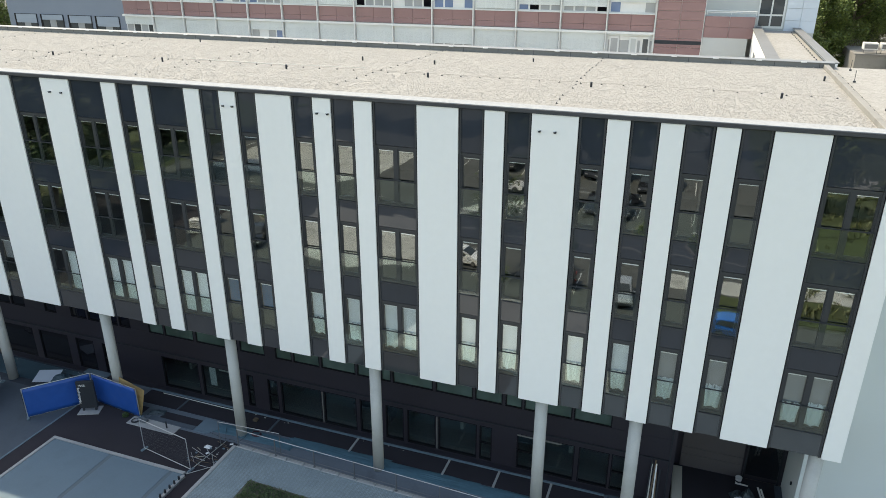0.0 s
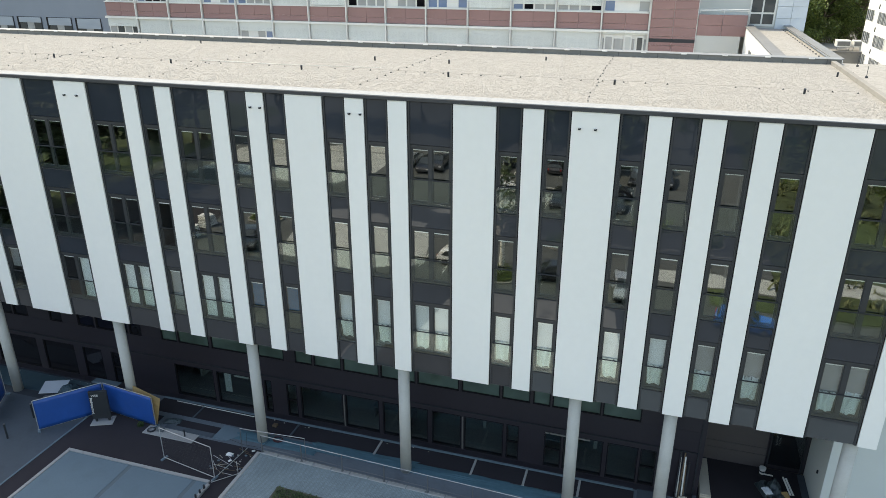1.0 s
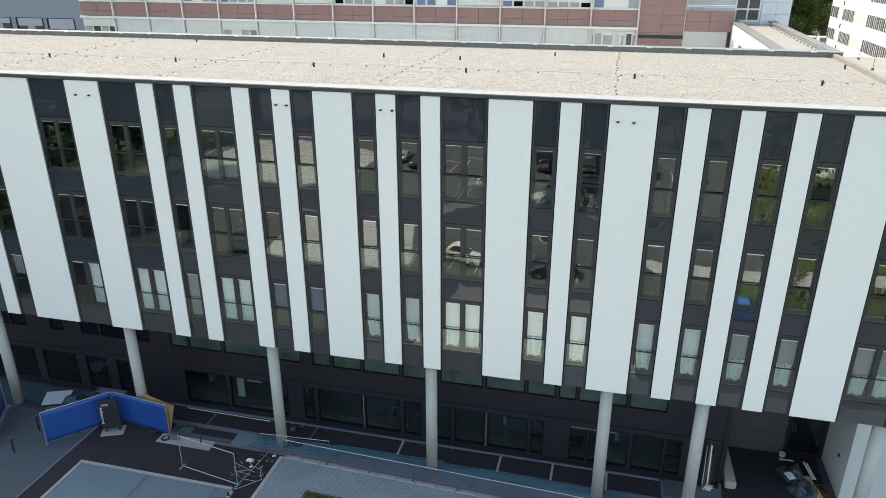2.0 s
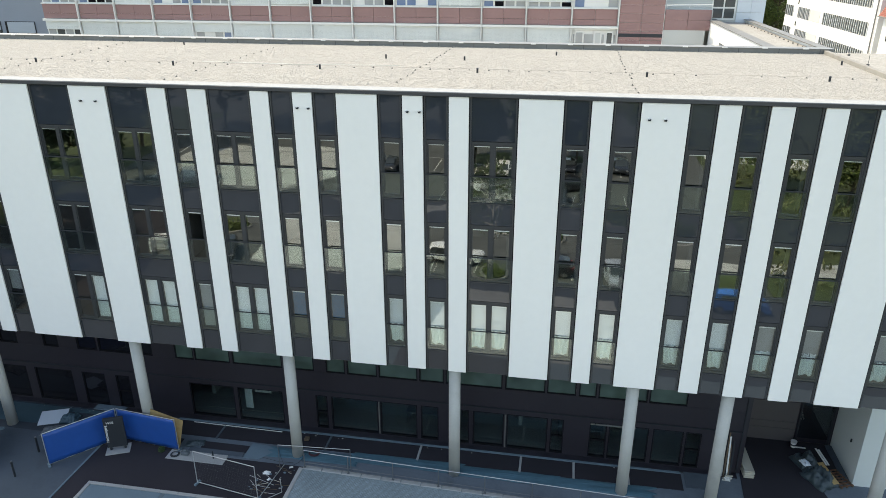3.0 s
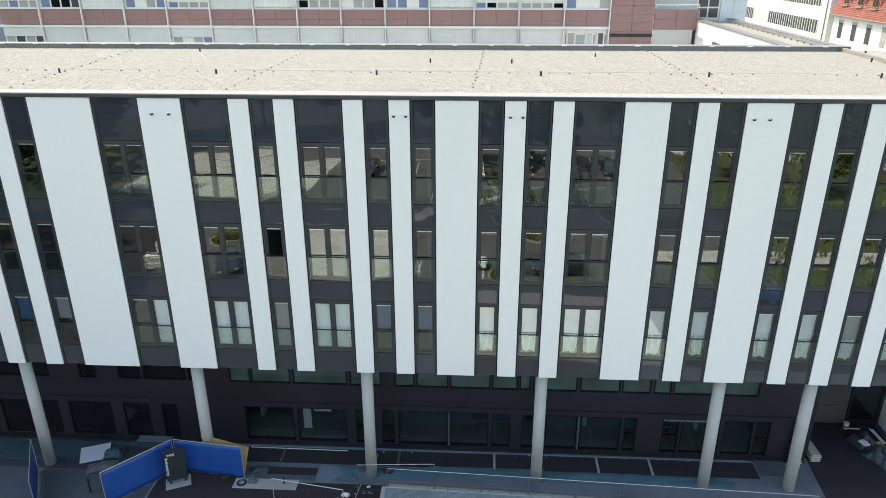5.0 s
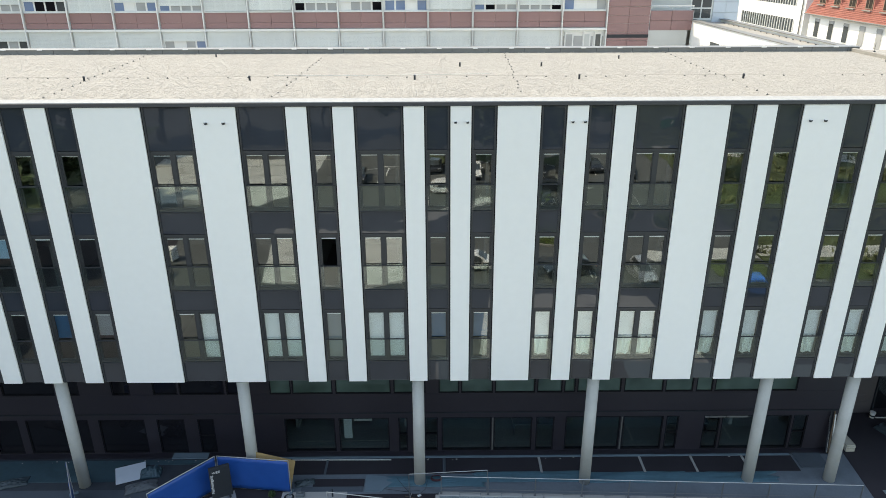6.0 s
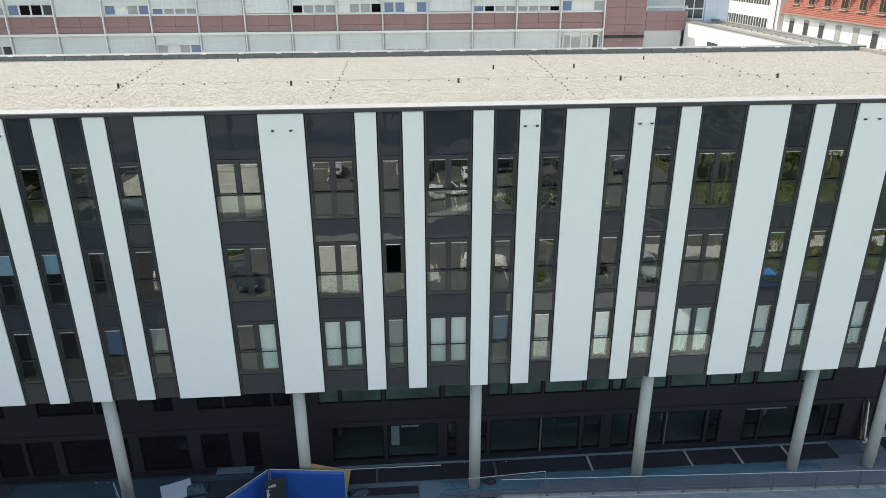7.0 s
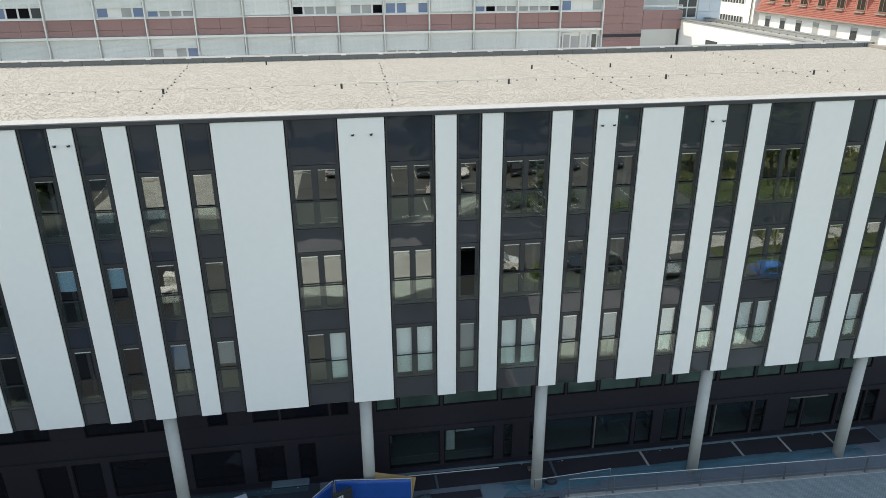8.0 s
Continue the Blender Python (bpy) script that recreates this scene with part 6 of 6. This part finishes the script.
PARKED += [(x, y, turn, CAR_DARK, "black car in the near parking row") for x, y, turn in ((-12.2, -19.2, 90), (-9.3, -18.8, 90), (-6.4, -19.0, 88))]
for x, y, turn, paint, label in PARKED:
    car(x, y, turn, paint, label)
def crate_stack(x, y, layers, turn):
    """White plastic trays piled with gaps between them."""
    base = empty("tray_stack", (x, y, G + 0.06), "pile of white plastic trays standing on asphalt", "trays", "tray stacks")
    base.rotation_euler = (0, 0, turn)
    for k in range(layers):
        shared("tray", "tray", lambda b: (add_box(b, -0.68, 0.68, -0.5, 0.5, 0, 0.1, 0.02), add_box(b, -0.55, 0.55, -0.4, 0.4, -0.06, 0, 0)), BRIGHT_WALL, base, (0.02 * (k % 2), 0.015 * (k % 3), 0.07 + k * 0.18))


for k, (x, y, n) in enumerate(((-45.1, 0.6, 7), (-45.4, -2.4, 7))):
    crate_stack(x, y, n, 0.3 * k - 0.2)

# waste containers at the edge of the lawn
def waste_container(x, y, z, turn, body_mat, lid_mat, label):
    box = empty("waste_container", (x, y, z), label, "container")
    box.rotation_euler = (0, 0, turn)
    bm = bmesh.new()
    add_box(bm, -0.95, 0.95, -0.7, 0.7, 0.1, 1.5, 0.08)
    part("body", bm, body_mat, box)
    for k in range(4):
        bm = bmesh.new()
        add_box(bm, -0.97, 0.97, 0.69, 0.73, 0.3 + k * 0.3, 0.36 + k * 0.3, 0.01)
        part("rib", bm, body_mat, box)
    bm = bmesh.new()
    add_box(bm, -1.0, 1.0, -0.75, 0.75, 1.51, 1.66, 0.05)
    part("lid", bm, lid_mat, box, "ribbed lid")
    bm = bmesh.new()
    add_box(bm, -0.25, 0.25, 0.735, 0.745, 0.7, 1.2)
    part("label_plate", bm, OFFWHITE, box, "white label plate")
    for sx in (-0.8, 0.8):
        for sy in (-0.55, 0.55):
            bm = bmesh.new()
            add_tube(bm, (sx - 0.03, sy, 0.08), (sx + 0.03, sy, 0.08), 0.08, sides=12)
            part("wheel", bm, ANTHRACITE, box, "black wheel")


waste_container(15.7, -56.0, G + 0.1, 0.0, LEAF_GREEN, GREY_TARP, "large green recycling container on the lawn edge")

# hose, cables and small litter on the walkway
bm = bmesh.new()
for k in range(3):
    for i in range(22):
        a0, a1 = i * 2 * math.pi / 22, (i + 1) * 2 * math.pi / 22
        rx, ry = 0.29 - 0.02 * k, 0.22 - 0.02 * k
        add_tube(bm, (rx * math.cos(a0), ry * math.sin(a0), 0.02 + 0.03 * k), (rx * math.cos(a1), ry * math.sin(a1), 0.02 + 0.03 * k), 0.022, sides=6, caps=False)
tagged(part("hose_coil", bm, HOSE, at=(-21.34, 27.46, G + 0.10)), "coiled dark red hose beside a concrete column", "hose")
for pts in (((-23.39, 27.52), (-23.05, 26.95), (-22.62, 26.33)), ((-21.77, 27.57), (-21.9, 26.7), (-22.25, 26.29)), ((-24.0, 26.75), (-23.0, 26.55), (-22.2, 26.6))):
    bm = bmesh.new()
    for p, q in zip(pts, pts[1:]):
        add_tube(bm, (p[0] - pts[0][0], p[1] - pts[0][1], 0), (q[0] - pts[0][0], q[1] - pts[0][1], 0), 0.011, sides=6)
    tagged(part("loose_cable", bm, ANTHRACITE, at=(pts[0][0], pts[0][1], G + 0.075)), "black cable lying across the walkway", "cable", "loose cables")
for k, (x, y, s) in enumerate(((-23.3, 25.65, 0.19), (-22.21, 26.29, 0.1), (-23.0, 25.2, 0.1))):
    heap("plastic_rag", (s, s * 0.7, s * 0.7), 60 + k, BRIGHT_WALL, (x, y, G + 0.03), "small crumpled white plastic rag on dark ground", "rag", 0.5 * k)
pots = random.Random(9)
verts, faces = [], []
for k in range(420):
    a, r = pots.uniform(0, 6.28), 0.17 * math.sqrt(pots.random())
    p = Vector((r * math.cos(a), r * math.sin(a), pots.random() ** 1.4 * 0.2))
    m = Euler((pots.uniform(-1, 1), pots.uniform(-1, 1), pots.uniform(0, 6.28))).to_matrix()
    i = len(verts)
    verts += [tuple(p + m @ (Vector(q) * pots.uniform(0.05, 0.11))) for q in ((-0.5, 0, 0), (0, -0.3, 0.1), (0.5, 0, 0), (0, 0.3, 0.1))]
    faces.append((i, i + 1, i + 2, i + 3))
me = bpy.data.meshes.new("weed_plant")
me.from_pydata(verts, [], faces)
me.materials.append(SHRUB)
plant = new("weed_plant", me)
plant.location = (-29.71, 26.40, G + 0.012)
tagged(plant, "small dark green weed at the edge of the pale slab", "plant")
block("cardboard_box", None, DARK_LATH, -22.30, -22.04, 28.5, 28.76, G + 0.03, G + 0.18, 0.02)
tagged(bpy.data.objects["cardboard_box"], "small brown cardboard box behind a column", "box")
